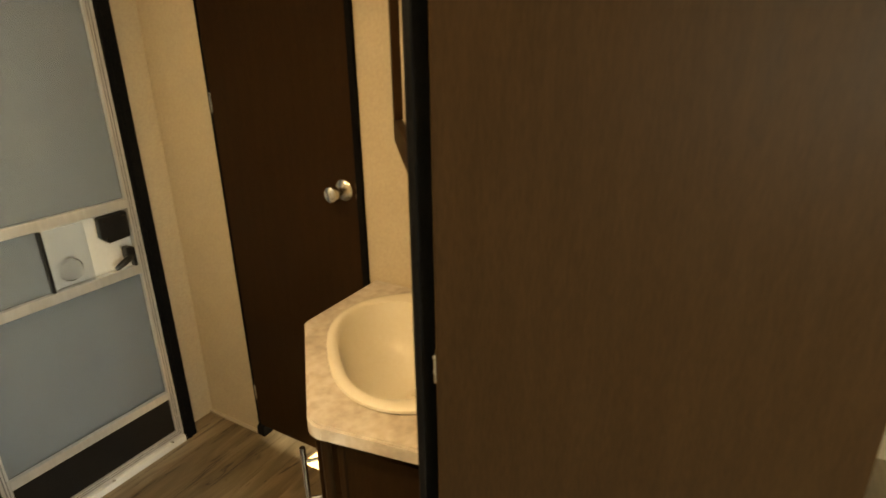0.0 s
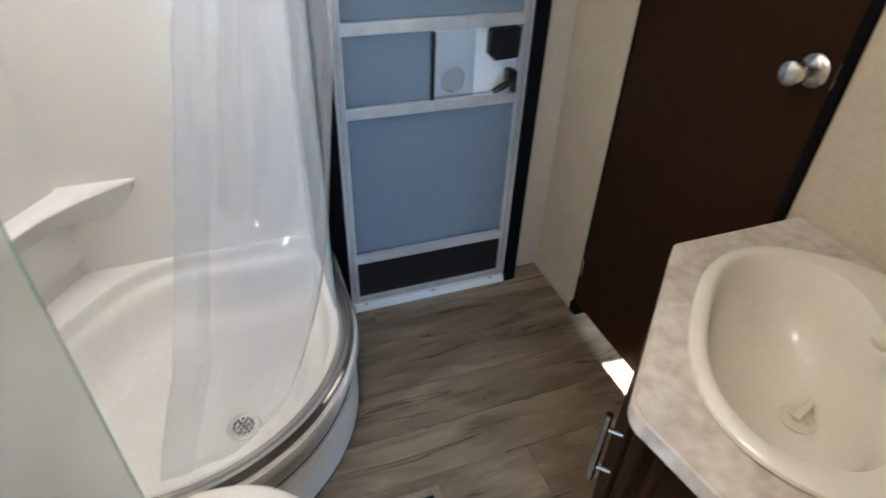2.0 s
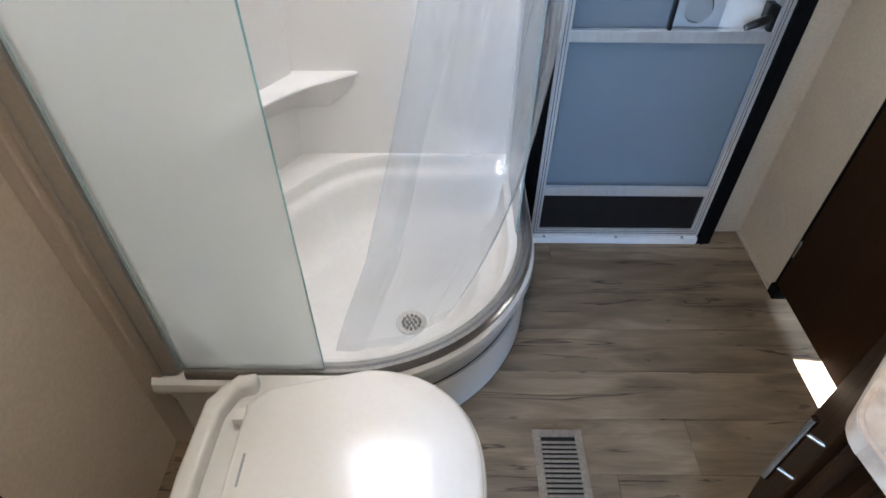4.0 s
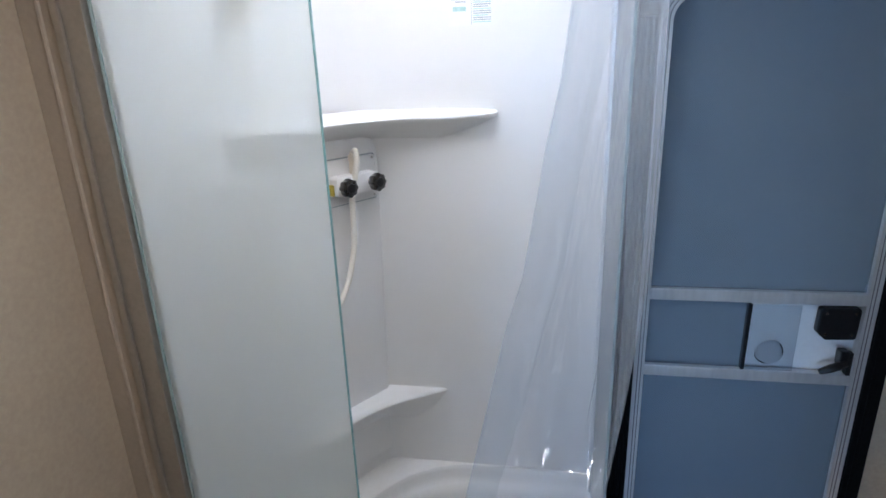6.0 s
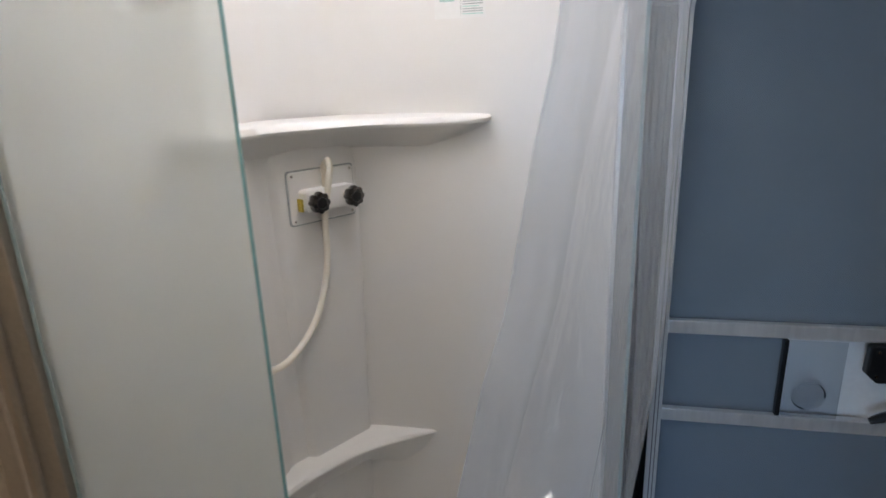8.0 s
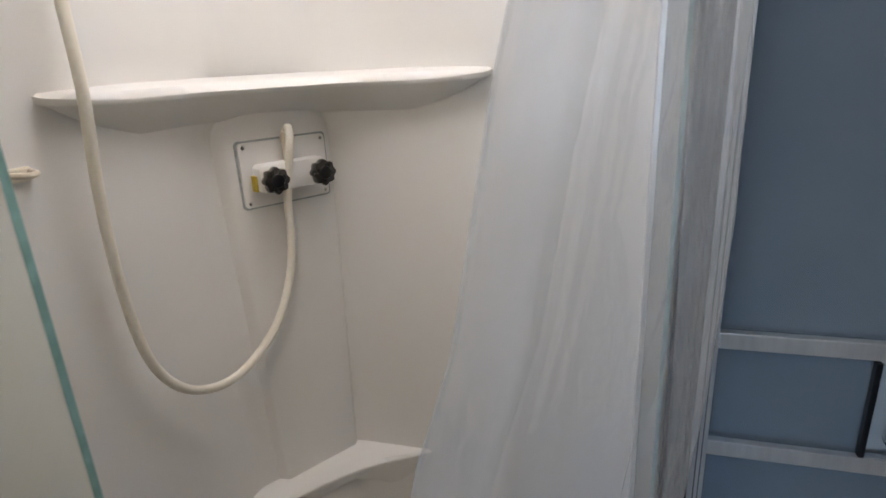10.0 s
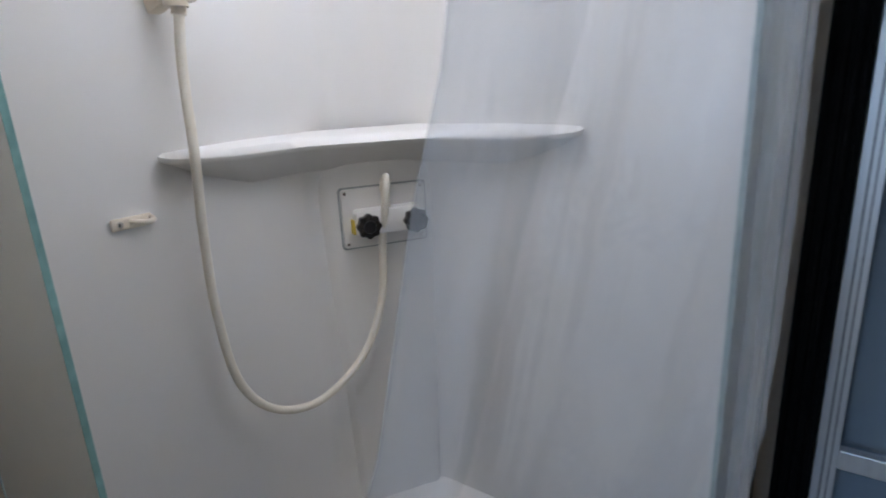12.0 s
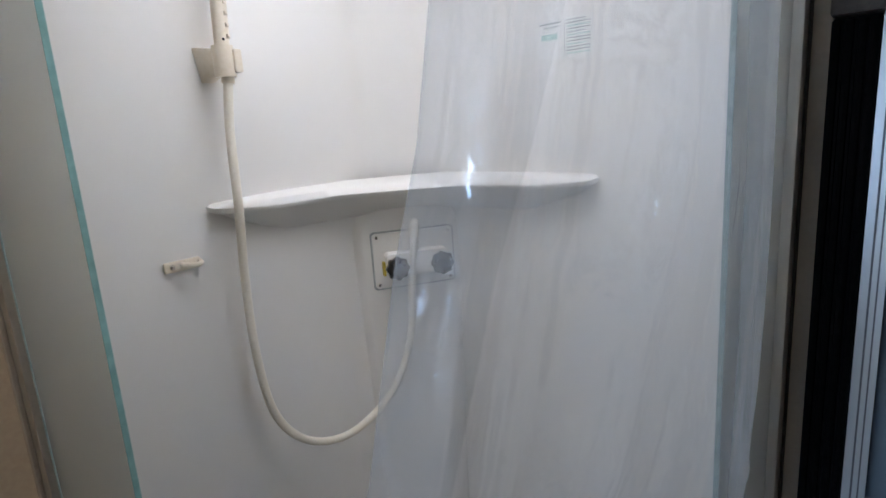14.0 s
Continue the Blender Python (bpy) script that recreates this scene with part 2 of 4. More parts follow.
        l.new(gl.outputs[0], both.inputs[1]), l.new(wide.outputs[0], both.inputs[2])
        gloss = both.outputs[0]
    if sheen:
        mx.inputs[0].default_value = sheen
    else:
        l.new(fr.outputs[0], mx.inputs[0])
    l.new(first, mx.inputs[1]), l.new(gloss, mx.inputs[2])
    if normal:
        l.new(normal, gl.inputs["Normal"]), l.new(normal, fr.inputs["Normal"])
    l.new(mx.outputs[0], out.inputs["Surface"])
    return m


M_FROST = glassy("frosted_glass", (0.965, 0.986, 0.976), 0.28, 1.3, milk=0.36)
# the glass edge again, darkened in colour where the light on it is strong
M_EDGE_DIM = material("dimmed_glass_edge", (0.34, 0.44, 0.43), 0.35, var=0.1, scale=8, fine=60)
M_EDGE3 = material("pale_glass_edge", (0.48, 0.62, 0.66), 0.25, var=0.08, scale=8, fine=60)
M_EDGE = material("glass_edge", (0.30, 0.54, 0.55), 0.2, var=0.1, scale=8, fine=60)
M_CURTAIN = glassy("clear_vinyl", (0.95, 0.96, 0.97), 0.0, 2.1, transparent=1.0, milk=0.235, bump=(0.24, (1, 1, 0.6), 26), sheen=0.14, broad=0.25)
M_HEM = glassy("vinyl_hem", (0.985, 0.988, 0.99), 0.0, 1.35, transparent=1.0, milk=0.05, sheen=0.03)
M_ACRYLIC = glassy("clear_acrylic", (0.95, 0.95, 0.95), 0.0, 1.45, transparent=1.0)


def screen_material():
    m = bpy.data.materials.new("insect_screen")
    m.use_nodes = True
    n, l = m.node_tree.nodes, m.node_tree.links
    b = n["Principled BSDF"]
    b.inputs["Base Color"].default_value, b.inputs["Roughness"].default_value = (0.105, 0.124, 0.160, 1), 0.55
    tr, mx = n.new("ShaderNodeBsdfTransparent"), n.new("ShaderNodeMixShader")
    tr.inputs["Color"].default_value = (0.92, 0.965, 1.0, 1)
    tc, ns, mr = n.new("ShaderNodeTexCoord"), n.new("ShaderNodeTexNoise"), n.new("ShaderNodeMapRange")
    ns.inputs["Scale"].default_value = 900
    mr.inputs["To Min"].default_value, mr.inputs["To Max"].default_value = 0.25, 0.37
    l.new(tc.outputs["Object"], ns.inputs["Vector"]), l.new(ns.outputs["Fac"], mr.inputs["Value"])
    l.new(mr.outputs[0], mx.inputs[0]), l.new(tr.outputs[0], mx.inputs[1]), l.new(b.outputs[0], mx.inputs[2])
    l.new(mx.outputs[0], n["Material Output"].inputs["Surface"])
    return m


M_SCREEN = screen_material()
M_MIRROR = bpy.data.materials.new("mirror_silver")
M_MIRROR.use_nodes = True
_b = M_MIRROR.node_tree.nodes["Principled BSDF"]
_b.inputs["Metallic"].default_value, _b.inputs["Roughness"].default_value, _b.inputs["Base Color"].default_value = 1, 0.02, (0.86, 0.87, 0.87, 1)

# ---- mesh helpers ----


def part(name, bm, mat, parent=None, label="", smooth=False):
    """Links a bmesh as one mesh object, under a thing or a part."""
    me = bpy.data.meshes.new(name)
    if smooth:
        for f in bm.faces:
            f.smooth = True
    bm.normal_update()
    bm.to_mesh(me)
    bm.free()
    me.materials.append(mat)
    if smooth:
        me.set_sharp_from_angle(angle=radians(38))
    ob = new(name, me)
    ob.parent = parent
    if label:
        tagged(ob, label)
    return ob


def thing(name, label, category, at=(0, 0, 0), group=""):
    ob = new(name)
    ob.location = at
    ob.empty_display_size = 0.05
    return tagged(ob, label, category, group)


def bevelled(bm, width, seg=2):
    if width:
        bmesh.ops.bevel(bm, geom=[e for e in bm.edges if e.calc_face_angle(0) > radians(25)], offset=width, segments=seg, profile=0.6, affect="EDGES")
    return bm


def box(x0, x1, y0, y1, z0, z1, bev=0.0, seg=2, bm=None):
    own = bmesh.new()
    m = Matrix.LocRotScale(((x0 + x1) / 2, (y0 + y1) / 2, (z0 + z1) / 2), None, (abs(x1 - x0), abs(y1 - y0), abs(z1 - z0)))
    bmesh.ops.create_cube(own, size=1, matrix=m)
    bevelled(own, bev, seg)
    return merged(bm, own)


def merged(bm, own):
    if bm is None:
        return own
    me = bpy.data.meshes.new("tmp")
    own.to_mesh(me)
    own.free()
    bm.from_mesh(me)
    bpy.data.meshes.remove(me)
    return bm


def prism(poly, z0, z1, bev=0.0, seg=2, bm=None):
    own = bmesh.new()
    low = [own.verts.new((x, y, z0)) for x, y in poly]
    high = [own.verts.new((x, y, z1)) for x, y in poly]
    n = len(poly)
    own.faces.new(low[::-1]), own.faces.new(high)
    for i in range(n):
        own.faces.new((low[i], low[(i + 1) % n], high[(i + 1) % n], high[i]))
    bmesh.ops.recalc_face_normals(own, faces=own.faces)
    bevelled(own, bev, seg)
    return merged(bm, own)


def moved(bm, m):
    bmesh.ops.transform(bm, matrix=m, verts=bm.verts)
    return bm


def lathe(profile, seg=24, m=None, bm=None):
    """Profile of (radius, height) turned round z."""
    own = bmesh.new()
    rings = []
    for r, z in profile:
        rings.append([own.verts.new((r * math.cos(2 * math.pi * i / seg), r * math.sin(2 * math.pi * i / seg), z)) for i in range(seg)])
    for a, b in zip(rings, rings[1:]):
        for i in range(seg):
            own.faces.new((a[i], a[(i + 1) % seg], b[(i + 1) % seg], b[i]))
    own.faces.new(rings[0][::-1]), own.faces.new(rings[-1])
    bmesh.ops.recalc_face_normals(own, faces=own.faces)
    if m is not None:
        moved(own, m)
    return merged(bm, own)


def tube(path, r, seg=10, bm=None):
    """A round tube along points; r is a number or one per point."""
    own = bmesh.new()
    pts = [Vector(p) for p in path]
    rs = r if isinstance(r, (list, tuple)) else [r] * len(pts)
    up, rings = None, []
    for i, p in enumerate(pts):
        d = (pts[min(i + 1, len(pts) - 1)] - pts[max(i - 1, 0)]).normalized()
        if up is None:
            up = d.orthogonal().normalized()
        up = (up - d * up.dot(d)).normalized()
        side = d.cross(up)
        rings.append([own.verts.new(p + (up * math.cos(a) + side * math.sin(a)) * rs[i]) for a in (2 * math.pi * k / seg for k in range(seg))])
    for a, b in zip(rings, rings[1:]):
        for k in range(seg):
            own.faces.new((a[k], a[(k + 1) % seg], b[(k + 1) % seg], b[k]))
    own.faces.new(rings[0][::-1]), own.faces.new(rings[-1])
    bmesh.ops.recalc_face_normals(own, faces=own.faces)
    return merged(bm, own)


def spline(points, n=12):
    """A smooth line through points."""
    p = [Vector(q) for q in points]
    p = [p[0] * 2 - p[1]] + p + [p[-1] * 2 - p[-2]]
    out = []
    for i in range(1, len(p) - 2):
        for k in range(n):
            t = k / n
            a, b, c, d = p[i - 1:i + 3]
            out.append(0.5 * ((2 * b) + (c - a) * t + (2 * a - 5 * b + 4 * c - d) * t * t + (3 * b - a - 3 * c + d) * t ** 3))
    return out + [p[-2]]


def sweep(path, profile, closed=False, cap=True, bm=None):
    """Profile of (offset, z) along a plan path of (x, y, nx, ny), the offset along the normal."""
    own = bmesh.new()
    rows = [[own.verts.new((x + nx * o, y + ny * o, z)) for o, z in profile] for x, y, nx, ny in path]
    m = len(profile)
    for a, b in zip(rows, rows[1:]):
        for k in range(m if closed else m - 1):
            own.faces.new((a[k], a[(k + 1) % m], b[(k + 1) % m], b[k]))
    if closed and cap:
        own.faces.new(rows[0]), own.faces.new(rows[-1][::-1])
    bmesh.ops.recalc_face_normals(own, faces=own.faces)
    return merged(bm, own)


def table(z, rows):
    """Straight interpolation in a small table of (z, value)."""
    return float(np.interp(z, [r[0] for r in rows], [r[1] for r in rows]))


def rounded(points, r, n=5):
    """A polygon with rounded corners; r is a number or one per corner."""
    out, m = [], len(points)
    for i, p in enumerate(points):
        rad = r[i] if isinstance(r, (list, tuple)) else r
        p = Vector(p)
        a, b = Vector(points[i - 1]), Vector(points[(i + 1) % m])
        if rad <= 0:
            out.append(tuple(p))
            continue
        u, v = (a - p).normalized(), (b - p).normalized()
        half = math.acos(max(-1, min(1, u.dot(v)))) / 2
        t = rad / math.tan(half)
        c = p + (u + v).normalized() * (rad / math.sin(half))
        s, e = p + u * t - c, p + v * t - c
        for k in range(n + 1):
            q = (s * (1 - k / n) + e * (k / n)).normalized() * rad
            out.append(tuple(c + q))
    return out


def structure(name, bm, mat, label, category, smooth=False):
    return tagged(part(name, bm, mat, None, "", smooth), label, category, kind="structure")


# ---- the rooms ----
XA, XC, YB, YD = -0.985, 0.752, 0.048, -1.455     # faces of the side walls, the outer wall, and the wall with the doorway
H = 2.0                                            # ceiling
XL, XR, YR = -1.35, 1.75, -3.5                      # the room in front of the bathroom
XE = 2.2                                           # far wall of the bedroom

w = box(XA - 0.06, -0.06, YB, YB + 0.06, 0, H)
box(0.624, XE, YB, YB + 0.06, 0, H, bm=w)
box(-0.06, 0.624, YB, YB + 0.06, 1.78, H, bm=w)
structure("wall_north", w, M_WALL, "beige textured vinyl wall beside the entry door", "wall")
structure("wall_west", box(XA - 0.06, XA, YD + 0.045, YB, 0, H), M_WALL, "beige textured vinyl wall behind the toilet", "wall")
BD0, BD1 = -0.838, -0.240                          # the brown door's opening
w = box(XC, XC + 0.035, BD1, YB, 0, H)
box(XC, XC + 0.035, YD + 0.045, BD0, 0, H, bm=w)
box(XC, XC + 0.035, BD0, BD1, 1.93, H, bm=w)
structure("wall_east", w, M_WALL, "beige textured vinyl wall behind the vanity", "wall")
w = box(XL, -0.473, YD, YD + 0.045, 0, H)
box(0.142, XE, YD, YD + 0.045, 0, H, bm=w)
box(-0.473, 0.142, YD, YD + 0.045, 1.93, H, bm=w)
structure("wall_south", w, M_WALL, "beige vinyl partition with the bathroom doorway", "wall")
w = box(XL - 0.06, XL, YR - 0.06, YD + 0.045, 0, H)
structure("wall_outer_west", w, M_WALL, "plain beige wall of the front room", "wall")
w = box(XR, XR + 0.06, YR - 0.06, YD, 0, H)
structure("wall_outer_east", w, M_WALL, "plain beige wall of the front room", "wall")
w = box(XL, -1.30, YR - 0.06, YR, 0, H)
box(-0.20, XR, YR - 0.06, YR, 0, H, bm=w)
box(-1.30, -0.20, YR - 0.06, YR, 0, 0.9, bm=w)
box(-1.30, -0.20, YR - 0.06, YR, 1.8, H, bm=w)
structure("wall_outer_south", w, M_WALL, "plain beige wall with a window opening", "wall")
# unseen wall; its narrow opening shapes the sun spot under the brown door
w = box(XE, XE + 0.06, YD, YB + 0.06, 0, 0.80)
box(XE, XE + 0.06, YD, YB + 0.06, 1.45, H, bm=w)
box(XE, XE + 0.06, YD, -0.80, 0.80, 1.45, bm=w)
box(XE, XE + 0.06, -0.64, YB + 0.06, 0.80, 1.45, bm=w)
structure("wall_bedroom_east", w, M_WALL, "unseen bedroom wall, its opening made to shape the sun spot", "wall")
SK = (-0.74, -0.26, -0.54, -0.18)                  # the roof opening over the shower
c = box(XL - 0.06, SK[0], YR - 0.06, YB + 0.06, H, H + 0.05)
box(SK[1], XE + 0.06, YR - 0.06, YB + 0.06, H, H + 0.05, bm=c)
box(SK[0], SK[1], YR - 0.06, SK[2], H, H + 0.05, bm=c)
box(SK[0], SK[1], SK[3], YB + 0.06, H, H + 0.05, bm=c)
structure("ceiling", c, M_CEIL, "white panel ceiling with a skylight opening over the shower", "ceiling")

# fixture and glowing diffuser made up to go with the added ceiling fill
cl = thing("added_ceiling_light", "unseen round white ceiling light, added to brighten the bathroom", "ceiling light", (-0.30, -1.14, H))
M_GLOW = bpy.data.materials.new("lit_diffuser")
M_GLOW.use_nodes = True
_g = M_GLOW.node_tree.nodes["Principled BSDF"]
_g.inputs["Emission Color"].default_value, _g.inputs["Emission Strength"].default_value = (1.0, 0.88, 0.72, 1), 0.1
part("base_ring", lathe([(0.10, -0.002), (0.105, -0.010), (0.105, -0.028), (0.092, -0.034)], 32), M_WHITE, cl, smooth=True)
part("diffuser", lathe([(0.0, -0.040), (0.06, -0.039), (0.085, -0.035), (0.092, -0.030)], 32), M_GLOW, cl, "glowing diffuser", True)

M_MILKY = glassy("milky_acrylic", (0.9, 0.9, 0.9), 0.0, 1.45, transparent=1.0, milk=0.995)
structure("skylight", prism(rounded([(SK[0] - 0.03, SK[2] - 0.03), (SK[1] + 0.03, SK[2] - 0.03), (SK[1] + 0.03, SK[3] + 0.03), (SK[0] - 0.03, SK[3] + 0.03)], 0.03, 4), H + 0.075, H + 0.081), M_MILKY, "milky acrylic skylight dome over the shower", "skylight")
for x0, x1, y0, y1 in ((SK[0] - 0.03, SK[0], SK[2] - 0.03, SK[3] + 0.03), (SK[1], SK[1] + 0.03, SK[2] - 0.03, SK[3] + 0.03), (SK[0], SK[1], SK[2] - 0.03, SK[2]), (SK[0], SK[1], SK[3], SK[3] + 0.03)):
    structure("trim", box(x0, x1, y0, y1, H + 0.051, H + 0.0745), M_WHITE, "white kerb of the skylight", "skylight")

# black door trim of the doorway, with a stop
structure("trim", box(-0.467, -0.439, YD - 0.006, YD + 0.051, 0, 1.93, 0.003), M_BLACK, "black door jamb of the bathroom doorway", "door jamb")
# jamb with a wide black flange that also paints the dark gap before the door
structure("trim", prism([(0.067, YD - 0.006), (0.272, YD - 0.006), (0.272, YD - 0.0005), (0.141, YD - 0.0005), (0.141, YD + 0.048), (0.130, YD + 0.048), (0.074, YD + 0.006), (0.067, YD + 0.004)], 0.004, 1.93, 0.0015), M_BLACK, "black door jamb of the bathroom doorway", "door jamb")
structure("trim", box(-0.467, 0.141, YD - 0.006, YD + 0.051, 1.932, 1.96, 0.003), M_BLACK, "black head trim of the bathroom doorway", "door jamb")

# ---- entry door ----
DX0, DX1, DZ0, DZ1 = -0.008, 0.575, 0.034, 1.735
d = thing("screen_door", "closed aluminium-framed screen door with grey mesh and sliding latch panel", "screen door", (0.28, 0.0, 0.03))
d_at = Matrix.Translation(-d.location)


def dpart(name, bm, mat, parent=None, label="", smooth=False):
    return part(name, moved(bm, d_at), mat, parent or d, label, smooth)


def ring(outer, inner, y0, y1):
    """A flat frame in the x-z plane between two outlines of equal length."""
    own = bmesh.new()
    rows = [[own.verts.new((x, y, z)) for x, z in o] for o, y in ((outer, y0), (outer, y1), (inner, y1), (inner, y0))]
    n = len(outer)
    for k in range(4):
        a, b = rows[k], rows[(k + 1) % 4]
        for i in range(n):
            own.faces.new((a[i], a[(i + 1) % n], b[(i + 1) % n], b[i]))
    bmesh.ops.recalc_face_normals(own, faces=own.faces)
    return own


def door_outline(inset, r):
    return rounded([(DX0 + inset, DZ0 + inset), (DX1 - inset, DZ0 + inset), (DX1 - inset, DZ1 - inset), (DX0 + inset, DZ1 - inset)], [0.004, 0.004, r, r], 8)


dpart("frame", bevelled(ring(door_outline(0, 0.075), door_outline(0.028, 0.05), -0.012, 0.010), 0.0), M_ALU, label="brushed aluminium frame with rounded top corners")
# no grooves are cut: thin dark rings paint their shade on the frame
dpart("frame_groove_shade", ring(door_outline(0.010, 0.066), door_outline(0.0125, 0.0635), -0.0125, -0.012), M_GROOVE, label="dark strip painted as the shade of a frame groove")
dpart("frame_groove_shade", ring(door_outline(0.0185, 0.058), door_outline(0.0205, 0.056), -0.0125, -0.012), M_GROOVE, label="dark strip painted as the shade of a frame groove")
dpart("rail", box(0.020, 0.548, -0.014, 0.008, 0.953, 0.986, 0.003), M_ALU)
dpart("rail", box(0.020, 0.548, -0.014, 0.008, 0.722, 0.755, 0.003), M_ALU)
dpart("rail", box(0.020, 0.548, -0.014, 0.008, 0.208, 0.240, 0.003), M_ALU)
dpart("screen", box(0.020, 0.548, 0.001, 0.0025, 0.980, 1.708), M_SCREEN, label="grey insect mesh")
dpart("screen", box(0.020, 0.276, 0.001, 0.0025, 0.754, 0.949), M_SCREEN, label="grey insect mesh")
dpart("screen", box(0.020, 0.548, 0.001, 0.0025, 0.231, 0.723), M_SCREEN, label="grey insect mesh")
dpart("kick_panel", box(0.020, 0.548, -0.004, 0.004, 0.060, 0.209, 0.001), M_PLASTIC, label="black kick panel")
dpart("slide_panel", box(0.279, 0.400, -0.009, -0.006, 0.756, 0.947), M_ACRYLIC, label="clear sliding latch panel")
dpart("slide_edge", box(0.270, 0.280, -0.013, 0.003, 0.755, 0.948, 0.002), M_PLASTIC, label="black edge of the slide panel")
pull = lathe([(0.0, 0.0), (0.034, 0.0), (0.036, 0.004), (0.033, 0.008), (0.030, 0.004), (0.0, 0.003)], 32, Matrix.Translation((0.335, -0.009, 0.812)) @ Matrix.Rotation(radians(90), 4, "X"))
dpart("finger_pull", pull, M_ACRYLIC, label="round clear finger pull", smooth=True)
lk = rounded([(0.440, 0.948), (0.438, 0.880), (0.462, 0.858), (0.534, 0.862), (0.536, 0.950)], 0.008, 4)
own = prism([(x, -z) for x, z in lk], -0.022, 0.0, 0.004)
lock = dpart("latch_case", moved(own, Matrix.Rotation(radians(-90), 4, "X")), M_PLASTIC, label="black latch case")
for sx, sz in ((0.455, 0.934), (0.522, 0.936), (0.458, 0.876), (0.520, 0.876)):
    dpart("screw", lathe([(0.0, 0), (0.004, 0), (0.0035, 0.002), (0.0, 0.0025)], 8, Matrix.Translation((sx, -0.0222, sz)) @ Matrix.Rotation(radians(90), 4, "X")), M_CHROME, lock)
hb = box(0.500, 0.522, -0.034, -0.004, 0.790, 0.832, 0.004)
hnd = dpart("latch_handle", hb, M_PLASTIC, label="black lever handle")
dpart("lever", tube(spline([(0.515, -0.030, 0.797), (0.490, -0.040, 0.792), (0.452, -0.040, 0.775)], 5), [0.011] * 8 + [0.010, 0.009, 0.007], 8), M_PLASTIC, hnd)
dpart("latch_strip", box(0.527, 0.538, -0.02, 0.0, 0.756, 0.822, 0.002), M_PLASTIC, label="black strike strip")

od = thing("entry_door", "closed white outer entry door behind the screen", "door", (0.28, 0.03, 0.04))
od_at = Matrix.Translation(-od.location)
part("slab", moved(box(-0.03, 0.600, 0.024, 0.062, 0.034, 1.755, 0.004), od_at), M_WHITE, od)

# jambs and header round the entry door
jl = sweep([(-0.060, -0.020, 1, 0), (-0.060, YB + 0.06, 1, 0)], [(0, 0), (0.050, 0), (0.050, 1.665), (0, 1.665)], closed=True)
structure("trim", jl, M_BLACK, "black ribbed jamb strip beside the entry door", "door jamb")
for k, x in enumerate((-0.056, -0.042, -0.028, -0.016)):
    structure("trim", tube([(x, -0.021, 0.005), (x, -0.021, 1.662)], 0.0055, 8), M_BLACK, "black rib of the entry door jamb", "door jamb", True)
structure("trim", box(0.576, 0.624, -0.020, YB + 0.06, 0, 1.735, 0.004), M_BLACK, "black jamb strip beside the entry door", "door jamb")
structure("trim", box(0.590, 0.600, -0.024, -0.018, 0, 1.735, 0.002), M_BLACK, "black rib of the entry door jamb", "door jamb")
structure("trim", box(-0.010, 0.624, -0.020, YB + 0.06, 1.737, 1.78, 0.004), M_BLACK, "black head trim over the entry door", "door jamb")
hd = box(-0.062, -0.004, -0.040, YB, 1.667, 1.79, 0.004)
structure("trim", hd, M_BROWN, "dark brown cap block above the ribbed jamb", "door trim")
structure("trim", lathe([(0.011, 0), (0.014, 0.002), (0.014, 0.006), (0.010, 0.008), (0.007, 0.004)], 16, Matrix.Translation((-0.033, -0.041, 1.705)) @ Matrix.Rotation(radians(90), 4, "X")), M_PLASTIC, "black ring on the cap block", "door trim", True)
sill = thing("door_sill", "white metal threshold with screws under the entry door", "threshold", (0.285, -0.01, 0.0))
part("sill_plate", moved(box(0.0, 0.575, -0.024, 0.020, 0.004, 0.032, 0.005), Matrix.Translation((-0.285, 0.01, 0))), M_WHITE, sill)
for x in (0.04, 0.29, 0.52):
    part("screw", moved(lathe([(0, 0), (0.006, 0), (0.005, 0.002), (0, 0.003)], 10, Matrix.Translation((x, -0.018, 0.032))), Matrix.Translation((-0.285, 0.01, 0))), M_CHROME, sill)
structure("trim", box(-0.0895, -0.0855, -0.004, YB, 0.30, H, 0.001), M_BROWN, "thin brown edge strip beside the shower glass", "trim")
structure("trim", box(-0.0852, -0.0605, 0.0, YB, 0, H, 0.001), M_TRIM, "narrow beige wall strip beside the entry door", "trim")
structure("trim", box(XC - 0.012, XC, -0.236, YB, 0.004, 0.012, 0.002), M_TRIM, "beige floor bead along the wall", "trim")

# ---- brown bathroom-side door ----
bd = thing("bedroom_door", "closed dark brown laminate door with a round nickel knob", "door", (XC, -0.54, 0.03))
bd_at = Matrix.Translation(-bd.location)


def bpart(name, bm, mat, parent=None, label="", smooth=False):
    return part(name, moved(bm, bd_at), mat, parent or bd, label, smooth)


bpart("slab", box(XC - 0.004, XC + 0.024, -0.8177, -0.2493, 0.048, 1.905, 0.002), M_WOOD)
kn = lathe([(0.0, 0), (0.033, 0.0), (0.034, 0.004), (0.028, 0.009), (0.013, 0.013), (0.011, 0.030), (0.016, 0.038), (0.0255, 0.047), (0.0275, 0.058), (0.024, 0.068), (0.014, 0.073), (0.0, 0.074)], 32,
           Matrix.Translation((XC - 0.004, -0.769, 1.057)) @ Matrix.Rotation(radians(-90), 4, "Y") @ Matrix.Scale(0.92, 4))
bpart("knob", kn, M_CHROME, label="round brushed nickel knob", smooth=True)
for z in (0.20, 1.28):
    hg = bpart("hinge", box(XC - 0.007, XC - 0.001, -0.256, -0.246, z - 0.032, z + 0.032, 0.001), M_CHROME, label="small steel hinge")
bpart("latch_plate", box(XC - 0.0065, XC - 0.001, -0.822, -0.813, 1.035, 1.085, 0.001), M_CHROME, label="steel latch plate")
